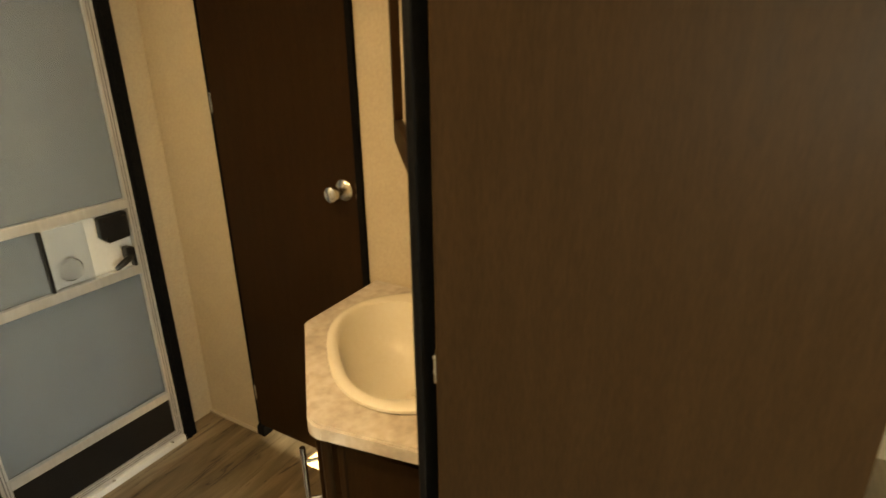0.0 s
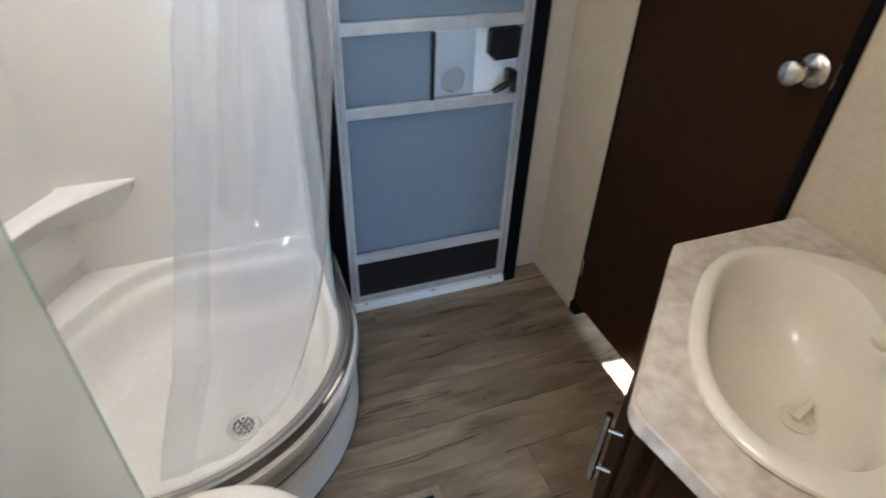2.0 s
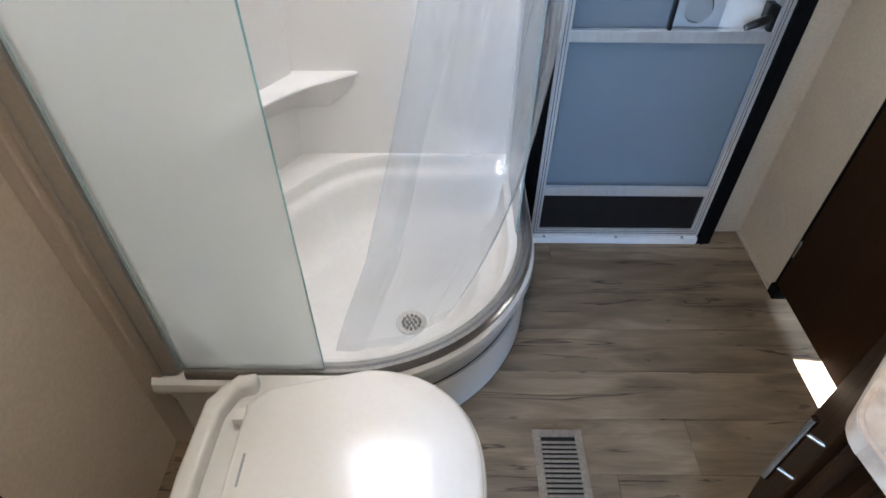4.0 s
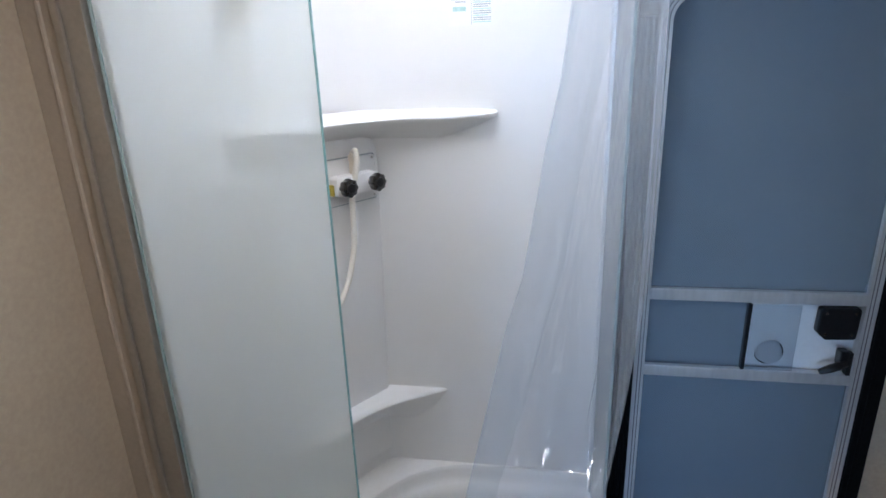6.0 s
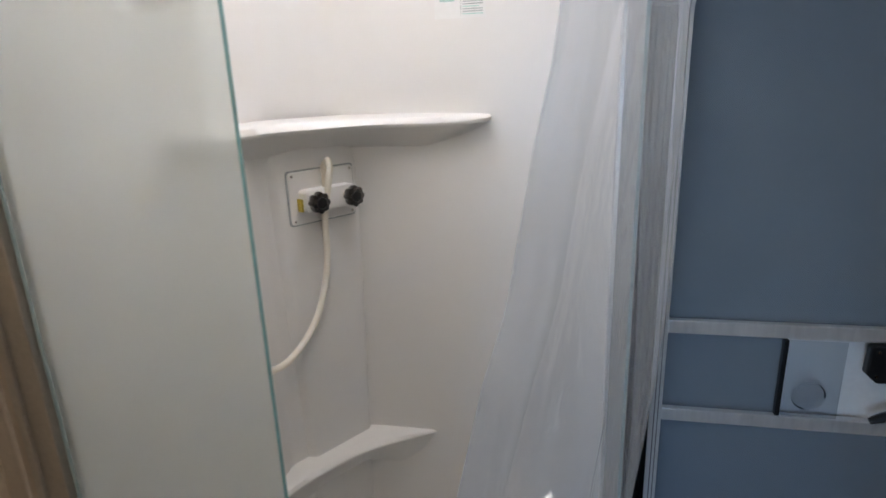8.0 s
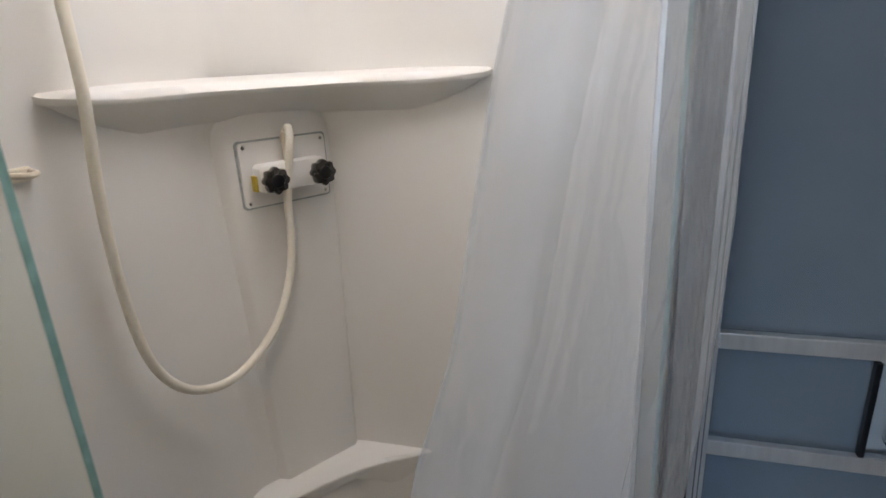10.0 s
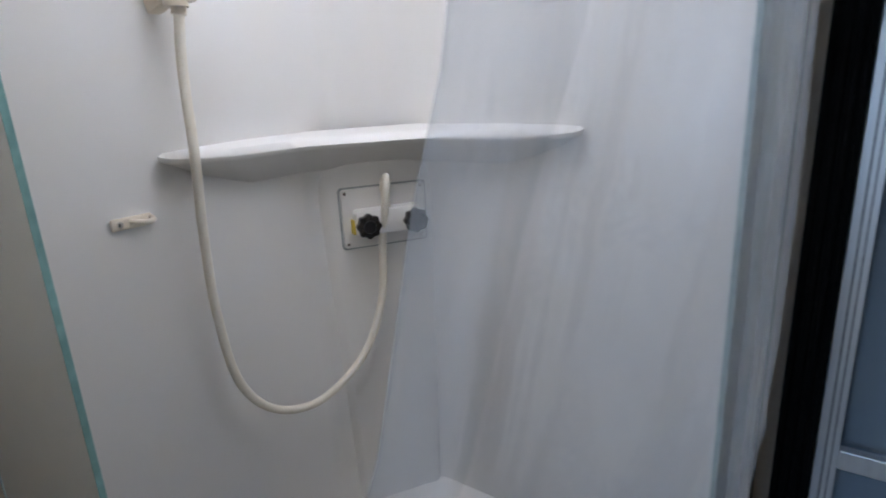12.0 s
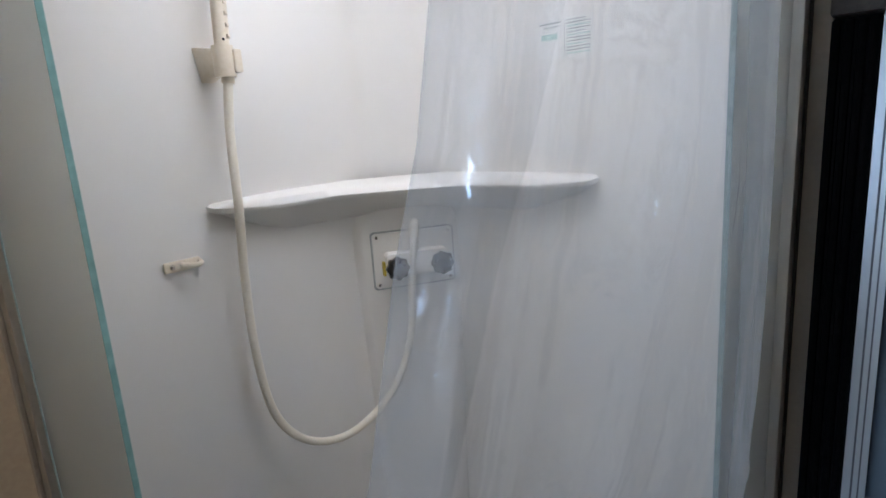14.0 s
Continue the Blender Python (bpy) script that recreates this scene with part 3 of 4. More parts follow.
structure("trim", box(XC - 0.012, XC + 0.035, -0.838, -0.818, 0, 1.93, 0.002), M_BLACK, "black jamb beside the brown door", "door jamb")
structure("trim", box(XC - 0.006, XC + 0.035, -0.249, -0.240, 0.03, 1.93, 0.001), M_BLACK, "black hinge jamb beside the brown door", "door jamb")
structure("trim", box(XC - 0.004, XC + 0.035, -0.838, -0.240, 1.908, 1.93, 0.001), M_BLACK, "black head jamb over the brown door", "door jamb")
structure("trim", box(XC - 0.016, XC + 0.030, -0.276, -0.238, 0.004, 0.046, 0.004), M_BLACK, "black foot block of the door jamb", "door jamb")

# ---- the open bathroom door beside the camera ----
od2 = thing("bathroom_door", "open dark brown laminate door folded back on its hinges", "door", (0.068, -1.479, 0.02))
od2.rotation_euler = (0, 0, radians(-63))
part("slab", box(0.004, 0.575, -0.014, 0.014, 0.0, 1.87, 0.002), M_WOOD, od2)
for z in (0.22, 1.048, 1.66):
    hg = part("hinge", box(0.0005, 0.0038, -0.0135, 0.012, z - 0.021, z + 0.021, 0.001), M_CHROME, od2, "bright steel hinge leaf")
    for s in (-0.011, 0.011):
        part("screw", lathe([(0, 0), (0.004, 0), (0.003, 0.0015), (0, 0.002)], 8, Matrix.Translation((0.0005, -0.002, z + s)) @ Matrix.Rotation(radians(-90), 4, "Y")), M_BLUECHROME, hg)

# ---- vanity ----
ZT = 0.797
TOP = rounded([(XC - 0.002, -0.862), (0.448, -0.862), (0.148, -1.150), (0.192, YD + 0.048), (XC - 0.002, YD + 0.048)], [0, 0.02, 0.05, 0, 0], 6)
SINK = Matrix(((0.702, 0.712, 0, 0.485), (-0.712, 0.702, 0, -1.173), (0, 0, 1, ZT), (0, 0, 0, 1)))   # towards the corner, along the slanted front, up


def oval(cx, front_, back_, half, p, n=64):
    """A rounded D about (cx, 0) in the sink's own plan."""
    out = []
    for i in range(n):
        a = 2 * math.pi * i / n
        x, y = math.cos(a), math.sin(a)
        k = 1 / (abs(x) ** p + abs(y) ** p) ** (1 / p)
        out.append((cx + x * k * (back_ if x > 0 else front_), y * k * half))
    return out


van = thing("vanity_cabinet", "dark brown corner vanity cabinet with a slanted door", "vanity", (0.5, -1.15, 0.0))
v_at = Matrix.Translation(-van.location)


def vpart(name, bm, mat, parent=None, label="", smooth=False):
    return part(name, moved(bm, v_at), mat, parent or van, label, smooth)


vpart("body", prism([(XC - 0.003, -0.880), (0.462, -0.880), (0.192, -1.146), (0.224, YD + 0.05), (XC - 0.003, YD + 0.05)], 0.0, 0.60, 0.003), M_WOOD)
vpart("apron", prism([(XC - 0.003, -0.880), (0.462, -0.880), (0.192, -1.146), (0.224, YD + 0.05), (0.238, YD + 0.05), (0.208, -1.141), (0.468, -0.894), (XC - 0.003, -0.894)], 0.602, ZT - 0.034, 0.001), M_WOOD)
ca, cb = Vector((0.462, -0.880)), Vector((0.192, -1.146))
cd = (cb - ca).normalized()
cn = Vector((cd.y, -cd.x))
if cn.x > 0:
    cn = -cn
ang = math.atan2(cd.y, cd.x)
L = (cb - ca).length


def on_slant(x0, x1, o0, o1, z0, z1, bev):
    """A box on the slanted face: along it from the wall end, outwards, and up."""
    bm = box(x0, x1, o0, o1, z0, z1, bev)
    m = Matrix(((cd.x, cn.x, 0, ca.x), (cd.y, cn.y, 0, ca.y), (0, 0, 1, 0), (0, 0, 0, 1)))
    moved(bm, m)
    bmesh.ops.recalc_face_normals(bm, faces=bm.faces)
    return bm


dr = vpart("cabinet_door", on_slant(0.018, L - 0.020, 0.001, 0.019, 0.10, 0.735, 0.004), M_WOOD, label="dark brown slanted cabinet door")
vpart("corner_post", tube([(0.193, -1.148, 0.006), (0.193, -1.148, ZT - 0.034)], 0.012, 12), M_WOOD, smooth=True)
fp = vpart("front_panel", prism([(0.184, -1.195), (0.208, -1.390), (0.221, -1.390), (0.197, -1.195)], 0.10, 0.735, 0.003), M_WOOD, label="dark brown front panel")
vpart("panel_bead", box(0.178, 0.188, -1.203, -1.188, 0.10, 0.735, 0.003), M_WOOD)
hx = L - 0.034
bar = []
for o, zz in ((0.047, 0.690), (0.047, 0.522)):
    q = ca + cd * hx + cn * o
    bar.append((q.x, q.y, zz))
hb = vpart("handle", tube(bar, 0.006, 12), M_BLUECHROME, dr, "chrome bar handle", True)
for zz in (0.655, 0.557):
    p0, p1 = ca + cd * hx + cn * 0.018, ca + cd * hx + cn * 0.047
    vpart("handle_post", tube([(p0.x, p0.y, zz), (p1.x, p1.y, zz)], 0.0042, 10), M_BLUECHROME, dr, smooth=True)

# worktop with a cut-out for the bowl
bm = bmesh.new()
hole = [tuple((SINK @ Vector((x, y, 0)))[:2]) for x, y in oval(0.0, 0.188, 0.180, 0.246, 2.5)]
ov = [bm.verts.new((x, y, ZT)) for x, y in TOP]
iv = [bm.verts.new((x, y, ZT)) for x, y in hole]
oe = [bm.edges.new((ov[i], ov[(i + 1) % len(ov)])) for i in range(len(ov))]
ie = [bm.edges.new((iv[i], iv[(i + 1) % len(iv)])) for i in range(len(iv))]
bmesh.ops.triangle_fill(bm, use_beauty=True, edges=oe + ie)
ext = bmesh.ops.extrude_face_region(bm, geom=list(bm.faces))
bmesh.ops.translate(bm, vec=(0, 0, -0.032), verts=[v for v in ext["geom"] if isinstance(v, bmesh.types.BMVert)])
bmesh.ops.recalc_face_normals(bm, faces=bm.faces)
rim = [e for e in bm.edges if all(abs(v.co.z - ZT) < 1e-5 for v in e.verts) and e.calc_face_angle(0) > 1]
bmesh.ops.bevel(bm, geom=rim, offset=0.005, segments=2, affect="EDGES")
top = thing("worktop", "beige marbled laminate worktop with a clipped corner", "worktop")
part("slab", bm, M_COUNTER, top)
edge = []
for i in range(1, len(TOP) - 2):
    t = (Vector(TOP[i + 1]) - Vector(TOP[i - 1])).normalized()
    side = Vector((t.y, -t.x))
    if side.dot(Vector(TOP[i]) - Vector((0.5, -1.15))) < 0:
        side = -side
    edge.append((TOP[i][0], TOP[i][1], side.x, side.y))
part("edge_band", sweep(edge, [(0.0003, ZT - 0.0315), (0.0014, ZT - 0.0315), (0.0014, ZT - 0.006), (0.0003, ZT - 0.006)], closed=True), M_BAND, top, "paler laminate edge band")

sink = thing("sink", "almond plastic drop-in sink with rounded corners", "sink")
sink.matrix_world = SINK
bm = bmesh.new()
prof = [(0.0, 0.195, 0.190, 0.254, 0.0005), (0.0, 0.203, 0.196, 0.262, 0.005), (0.0, 0.202, 0.195, 0.261, 0.011), (0.0, 0.196, 0.190, 0.255, 0.016), (0.0, 0.188, 0.184, 0.247, 0.017),
        (-0.02, 0.163, 0.120, 0.232, 0.0165), (-0.045, 0.132, 0.118, 0.219, 0.013), (-0.048, 0.124, 0.113, 0.212, 0.0), (-0.048, 0.118, 0.107, 0.204, -0.03), (-0.046, 0.108, 0.100, 0.190, -0.075),
        (-0.040, 0.092, 0.088, 0.160, -0.112), (-0.030, 0.070, 0.068, 0.115, -0.132), (-0.012, 0.045, 0.045, 0.065, -0.140), (0.0, 0.024, 0.024, 0.024, -0.1435)]
rows = []
for cx_, f_, b_, h_, z in prof:
    p = 2.5 if z > -0.1 else 2.1
    rows.append([bm.verts.new((x, y, z)) for x, y in oval(cx_, f_, b_, h_, p)])
for a, b in zip(rows, rows[1:]):
    for i in range(len(a)):
        bm.faces.new((a[i], a[(i + 1) % len(a)], b[(i + 1) % len(a)], b[i]))
bm.faces.new(rows[-1])
bm.normal_update()
if rows[4][0].link_faces[0].normal.z < 0:
    bmesh.ops.reverse_faces(bm, faces=bm.faces)
part("basin", bm, M_SINK, sink, smooth=True)
DR = Vector((0.0, 0.0, -0.1432))
part("drain", lathe([(0.0187, 0), (0.027, 0.0), (0.029, 0.003), (0.025, 0.005), (0.0187, 0.004)], 24, Matrix.Translation(DR)), M_CREAM, sink, "cream drain ring", True)
# solid dark plug, its colour standing for the shade in the drain
part("drain_hole", lathe([(0.0, 0.0), (0.0185, 0.0), (0.0185, 0.0035), (0.0, 0.0035)], 20, Matrix.Translation(DR)), M_DARK, sink)
part("stopper", box(-0.008, 0.036, -0.006, 0.006, 0.004, 0.016, 0.002), M_CREAM, sink, "cream plastic stopper cross").matrix_basis = Matrix.Translation(DR) @ Matrix.Rotation(radians(62), 4, "Z") @ Matrix.Rotation(radians(-14), 4, "Y")
part("stopper", box(-0.017, 0.017, -0.004, 0.004, 0.002, 0.008, 0.002), M_CREAM, sink, "cream plastic stopper cross").matrix_basis = Matrix.Translation(DR) @ Matrix.Rotation(radians(-28), 4, "Z")

fa = thing("faucet", "cream plastic two-handle basin faucet with smoked knobs", "faucet")
fa.matrix_world = SINK @ Matrix.Translation((0.132, 0.0, 0.0168))
body = prism(rounded([(-0.028, -0.086), (0.028, -0.086), (0.028, 0.086), (-0.028, 0.086)], 0.026, 6), 0.0, 0.024, 0.008)
part("base", body, M_CREAM, fa, smooth=True)
part("spout", tube(spline([(0.0, 0, 0.018), (-0.02, -0.003, 0.044), (-0.060, -0.010, 0.058), (-0.098, -0.017, 0.056), (-0.106, -0.018, 0.040)], 6), [0.024] * 4 + [0.021] * 6 + [0.0175] * 12 + [0.015, 0.014, 0.013], 14), M_CREAM, fa, smooth=True)


def smoke_knob(m, parent, r=0.024, h=0.036, lobes=8, mat=None):
    own = bmesh.new()
    rows = []
    for z, k in ((0, 0.8), (0.3, 0.95), (0.8, 1.0), (0.95, 0.94), (1.0, 0.8)):
        ring_ = []
        for i in range(48):
            a = 2 * math.pi * i / 48
            rr = r * k * (1 + 0.075 * math.cos(lobes * a))
            ring_.append(own.verts.new((rr * math.cos(a), rr * math.sin(a), z * h)))
        rows.append(ring_)
    for a, b in zip(rows, rows[1:]):
        for i in range(48):
            own.faces.new((a[i], a[(i + 1) % 48], b[(i + 1) % 48], b[i]))
    own.faces.new(rows[0][::-1]), own.faces.new(rows[-1])
    bmesh.ops.recalc_face_normals(own, faces=own.faces)
    kb = part("knob", moved(own, m), mat or M_KNOBSMOKE, parent, "smoked acrylic knob", True)
    part("knob_cap", lathe([(0, 0), (r * 0.55, 0), (r * 0.5, 0.002), (0, 0.003)], 20, m @ Matrix.Translation((0, 0, h))), M_PLASTIC, kb)
    return kb


smoke_knob(Matrix.Translation((0.0, 0.056, 0.026)), fa)
smoke_knob(Matrix.Translation((0.0, -0.056, 0.026)), fa)

# ---- medicine cabinet, set across the corner over the sink ----
mc = thing("medicine_cabinet", "dark brown corner wall cabinet with a mirrored door", "medicine cabinet")
mc.matrix_world = SINK @ Matrix.Translation((0.004, 0.150, 1.212 - ZT)) @ Matrix.Rotation(radians(-6), 4, "Z") @ Matrix.Translation((0.0, -0.150, 0.0))
WD = 0.150
part("body", prism([(0.016, -0.352), (0.016, WD), (0.195, WD), (0.295, 0.024), (0.040, -0.352)], 0.0, 0.66, 0.003), M_WOOD, mc)
fr_ = part("door", box(-0.008, 0.014, -0.36, WD + 0.016, 0.030, 0.082, 0.003), M_WOOD, mc, "mirrored cabinet door frame")
part("door_stile", box(-0.008, 0.014, WD - 0.026, WD + 0.016, 0.083, 0.61, 0.003), M_WOOD, fr_)
part("door_stile", box(-0.008, 0.014, -0.36, -0.318, 0.083, 0.61, 0.003), M_WOOD, fr_)
part("door_rail", box(-0.008, 0.014, -0.36, WD + 0.016, 0.611, 0.65, 0.003), M_WOOD, fr_)
part("mirror", box(0.002, 0.010, -0.317, WD - 0.027, 0.084, 0.609), M_MIRROR, fr_, "silvered mirror pane")

# ---- shower ----
CX, CY, RR = -0.555, -0.287, 0.478                  # middle and radius of the rounded front
XS, YS = -0.870, -0.004                            # inner faces of the surround
front = [(-0.948, CY - RR, 0, -1), (XS, CY - RR, 0, -1), (-0.72, CY - RR, 0, -1)]
front += [(CX + RR * math.cos(a), CY + RR * math.sin(a), math.cos(a), math.sin(a)) for a in (radians(-90 + 90 * k / 36) for k in range(37))]
front += [(CX + RR, -0.12, 1, 0), (CX + RR, YS, 1, 0)]

tray = thing("shower_tray", "white moulded shower tray with a rounded raised front", "shower tray", (-0.5, -0.4, 0.0))
t_at = Matrix.Translation(-tray.location)


def tpart(name, bm, mat, parent=None, label="", smooth=True):
    return part(name, moved(bm, t_at), mat, parent or tray, label, smooth)


tpart("skirt", sweep(front, [(0.0, 0.003), (0.002, 0.195), (0.006, 0.205), (0.010, 0.232), (0.020, 0.246), (0.026, 0.262), (0.022, 0.282), (0.010, 0.292), (-0.004, 0.294), (-0.034, 0.294),
                             (-0.048, 0.286), (-0.055, 0.25), (-0.064, 0.20), (-0.085, 0.176), (-0.12, 0.168)]), M_TRAY)
arc = [p for p in front if p[3] < -0.02 and p[2] > 0.30][:30]
tpart("panel_seam", sweep(arc, [(0.0, 0.1775), (0.0035, 0.1775), (0.0035, 0.1800), (0.0, 0.1800)], closed=True), M_DARK, label="dark seam above the front panel")
tpart("skirt_panel", sweep(arc, [(0.002, 0.022), (0.012, 0.030), (0.013, 0.172), (0.010, 0.177), (-0.004, 0.177), (-0.004, 0.022)], closed=True), M_TRAY, label="raised panel of the tray front")
fl = [(x - nx * 0.06, y - ny * 0.06) for x, y, nx, ny in front[1:]] + [(CX + RR - 0.06, YS), (XS, YS)]
tpart("tray_floor", prism(fl, 0.150, 0.168), M_TRAY, smooth=False)

# surround: walls, slanted corner, ledges
DA, DB = (XS, -0.203), (-0.741, YS)


def wall_line(corner, n=6):
    """Inner line of the surround from the slanted or round corner, with normals into the room."""
    pts = [(XS, CY - RR + 0.060), (XS, corner[0][1]), (corner[1][0], YS), (CX + RR - 0.02, YS)]
    line = rounded([pts[0], pts[1], pts[2], pts[3]], [0, corner[2], corner[2], 0], n)
    out = []
    for i, p in enumerate(line):
        a, b = Vector(line[max(0, i - 1)]), Vector(line[min(len(line) - 1, i + 1)])
        t = (b - a).normalized()
        out.append((p[0], p[1], t.y, -t.x))
    return out


low_line, high_line = wall_line((DA, DB, 0.05)), wall_line(((XS, -0.130), (-0.772, YS), 0.075))
sur = thing("shower_surround", "white moulded gelcoat shower surround with built-in ledges", "shower surround", (-0.6, -0.3, 0.16))
u_at = Matrix.Translation(-sur.location)


def upart(name, bm, mat, parent=None, label="", smooth=True):
    return part(name, moved(bm, u_at), mat, parent or sur, label, smooth)


CA, CB_ = -0.262, -0.618                           # where the straight walls end and the corner begins


def cut_line(corner):
    line = rounded([(XS, CA), corner[0], corner[1], (CB_, YS)], [0, corner[2], corner[2], 0], 8)
    out = []
    for i, p in enumerate(line):
        a, b = Vector(line[max(0, i - 1)]), Vector(line[min(len(line) - 1, i + 1)])
        t = (b - a).normalized()
        out.append((p[0], p[1], t.y, -t.x))
    return out


upart("side_wall", box(XS - 0.012, XS, CY - RR + 0.010, CA, 0.17, H - 0.01), M_GEL, smooth=False)
upart("back_wall", box(CB_, CX + RR - 0.02, YS, YS + 0.012, 0.17, H - 0.01), M_GEL, smooth=False)
upart("lower_corner", sweep(cut_line((DA, DB, 0.05)), [(0, 0.17), (0, 1.453), (-0.012, 1.453), (-0.012, 0.17)], closed=True), M_GEL)
upart("upper_corner", sweep(cut_line(((XS, -0.130), (-0.772, YS), 0.075)), [(0, 1.4535), (0, H - 0.01), (-0.012, H - 0.01), (-0.012, 1.4535)], closed=True), M_GEL)
base_line = wall_line(((XS, -0.330), (-0.610, YS), 0.30), 12)
bowed = [(x, y) for x, y, nx, ny in base_line if x > XS + 0.001 and y < YS - 0.001]
upart("corner_shelf", prism([(XS - 0.003, bowed[0][1])] + bowed + [(bowed[-1][0], YS + 0.003), (DB[0], YS + 0.003), (XS - 0.003, DA[1])], 0.300, 0.3605), M_TRAY, smooth=False)
upart("base_ledge", sweep(base_line, [(-0.03, 0.362), (0.0, 0.362), (0.006, 0.361), (0.010, 0.356), (0.012, 0.347), (0.015, 0.328), (0.021, 0.318), (0.031, 0.312), (0.040, 0.304), (0.048, 0.284), (0.056, 0.252), (0.068, 0.218), (0.088, 0.190), (0.115, 0.175), (0.155, 0.1665), (0.0, 0.16)]), M_TRAY)


def ledge(back, tip_a, tip_b, bulge, z, thick, drop, cove=0.0, n=40, front_line=None):
    """A corner ledge: its top between the wall line and a bowed front, its underside running back down to the wall."""
    own = bmesh.new()
    a, b, c = Vector(tip_a), Vector(tip_b), Vector(bulge)
    fr = []
    dense = []
    for p, q in zip(back, back[1:]):
        for k in range(8):
            dense.append(Vector(p[:2]).lerp(Vector(q[:2]), k / 8))
    dense.append(Vector(back[-1][:2]))
    for i in range(n + 1):
        t = i / n
        fr.append(a * (1 - t) ** 2 + c * 2 * t * (1 - t) + b * t ** 2)
    if front_line:
        run = [0.0]
        for p, q in zip(front_line, front_line[1:]):
            run.append(run[-1] + math.hypot(q[0] - p[0], q[1] - p[1]))
        fr = [Vector((float(np.interp(run[-1] * i / n, run, [p[0] for p in front_line])), float(np.interp(run[-1] * i / n, run, [p[1] for p in front_line])))) for i in range(n + 1)]
    # wall points between the two tips, spread evenly
    ia = min(range(len(dense)), key=lambda k: (dense[k] - a).length)
    ib = min(range(len(dense)), key=lambda k: (dense[k] - b).length)
    part_ = dense[ia:ib + 1]
    ln = [0.0]
    for p, q in zip(part_, part_[1:]):
        ln.append(ln[-1] + (q - p).length)
    rows = []
    for i in range(n + 1):
        s = ln[-1] * i / n
        x = float(np.interp(s, ln, [p.x for p in part_]))
        y = float(np.interp(s, ln, [p.y for p in part_]))
        w_, f = Vector((x, y)), fr[i]
        env = min(1.0, 6 * min(i / n, 1 - i / n)) ** 0.6
        d = f - w_
        e = w_ - d.normalized() * 0.006 if d.length > 1e-4 else w_
        row = [(e.x, e.y, z + cove * env), (w_.x + d.x * 0.25, w_.y + d.y * 0.25, z + cove * 0.42 * env), (w_.x + d.x * 0.62, w_.y + d.y * 0.62, z + cove * 0.1 * env), (w_.x + d.x * 0.86, w_.y + d.y * 0.86, z - 0.0035), (f.x, f.y, z - 0.012 * env - 0.003),
               (f.x, f.y, z - thick * env - 0.004), (w_.x + d.x * 0.93, w_.y + d.y * 0.93, z - thick * env - 0.012), (w_.x + d.x * 0.45, w_.y + d.y * 0.45, z - (thick + drop * 0.45) * env - 0.012),
               (w_.x + d.x * 0.08, w_.y + d.y * 0.08, z - (thick + drop * 0.9) * env - 0.012), (e.x, e.y, z - (thick + drop) * env - 0.012)]
        rows.append([own.verts.new(v) for v in row])
    for p, q in zip(rows, rows[1:]):
        for k in range(len(p) - 1):
            own.faces.new((p[k], p[k + 1], q[k + 1], q[k]))
    own.faces.new(rows[0]), own.faces.new(rows[-1])
    bmesh.ops.recalc_face_normals(own, faces=own.faces)
    return own


LEDGE = rounded([(XS + 0.010, -0.490), (XS + 0.034, -0.482), (XS + 0.054, -0.250), (-0.655, YS - 0.062), (-0.396, YS - 0.036), (-0.388, YS - 0.010)], [0, 0.02, 0.09, 0.09, 0.02, 0], 8)
upart("upper_ledge", ledge(low_line, (XS + 0.010, -0.490), (-0.388, YS - 0.010), (-0.835, -0.035), 1.463, 0.012, 0.048, 0.006, 70, LEDGE), M_GEL, label="long moulded corner ledge")
upart("lower_ledge", ledge(low_line, (XS + 0.004, -0.370), (-0.546, YS - 0.003), (-0.770, -0.085), 0.632, 0.006, 0.10), M_GEL, label="low moulded corner ledge")

# raised arched field on the slanted corner
dv = Vector((DB[0] - DA[0], DB[1] - DA[1])).normalized()
nv = Vector((dv.y, -dv.x))
mid = Vector(DA).lerp(Vector(DB), 0.608)
SLANT = Matrix(((dv.x, 0, nv.x, mid.x), (dv.y, 0, nv.y, mid.y), (0, 1, 0, 0), (0, 0, 0, 1)))   # along, up, outwards
fp_ = [(-0.078, 0.42), (0.078, 0.42), (0.104, 1.30)] + [(0.104 * math.cos(a), 1.345 + 0.068 * math.sin(a)) for a in (radians(180 * k / 14) for k in range(15))] + [(-0.104, 1.30)]
VALVE = SLANT @ Matrix.Translation((0, 0, 0.010))
own = bmesh.new()
lv = [[own.verts.new((x * kx, z + (dz if z > 1.31 else 0.0), o)) for x, z in fp_] for kx, dz, o in ((1.24, 0.022, -0.006), (1.13, 0.012, 0.005), (1.05, 0.005, 0.014), (0.98, -0.002, 0.0185))]
for a, b in zip(lv, lv[1:]):
    for k in range(len(a)):
        own.faces.new((a[k], a[(k + 1) % len(a)], b[(k + 1) % len(a)], b[k]))
own.faces.new(lv[-1])
bmesh.ops.recalc_face_normals(own, faces=own.faces)
upart("valve_field", moved(own, SLANT), M_GEL, label="raised arched panel behind the valve", smooth=True)

# drain
dn = thing("shower_drain", "round chrome shower drain grate", "drain", (-0.392, -0.515, 0.168))
part("grate", lathe([(0.0, 0.002), (0.026, 0.002), (0.034, 0.004), (0.040, 0.003), (0.042, 0.0)], 32), M_CHROME, dn, smooth=True)
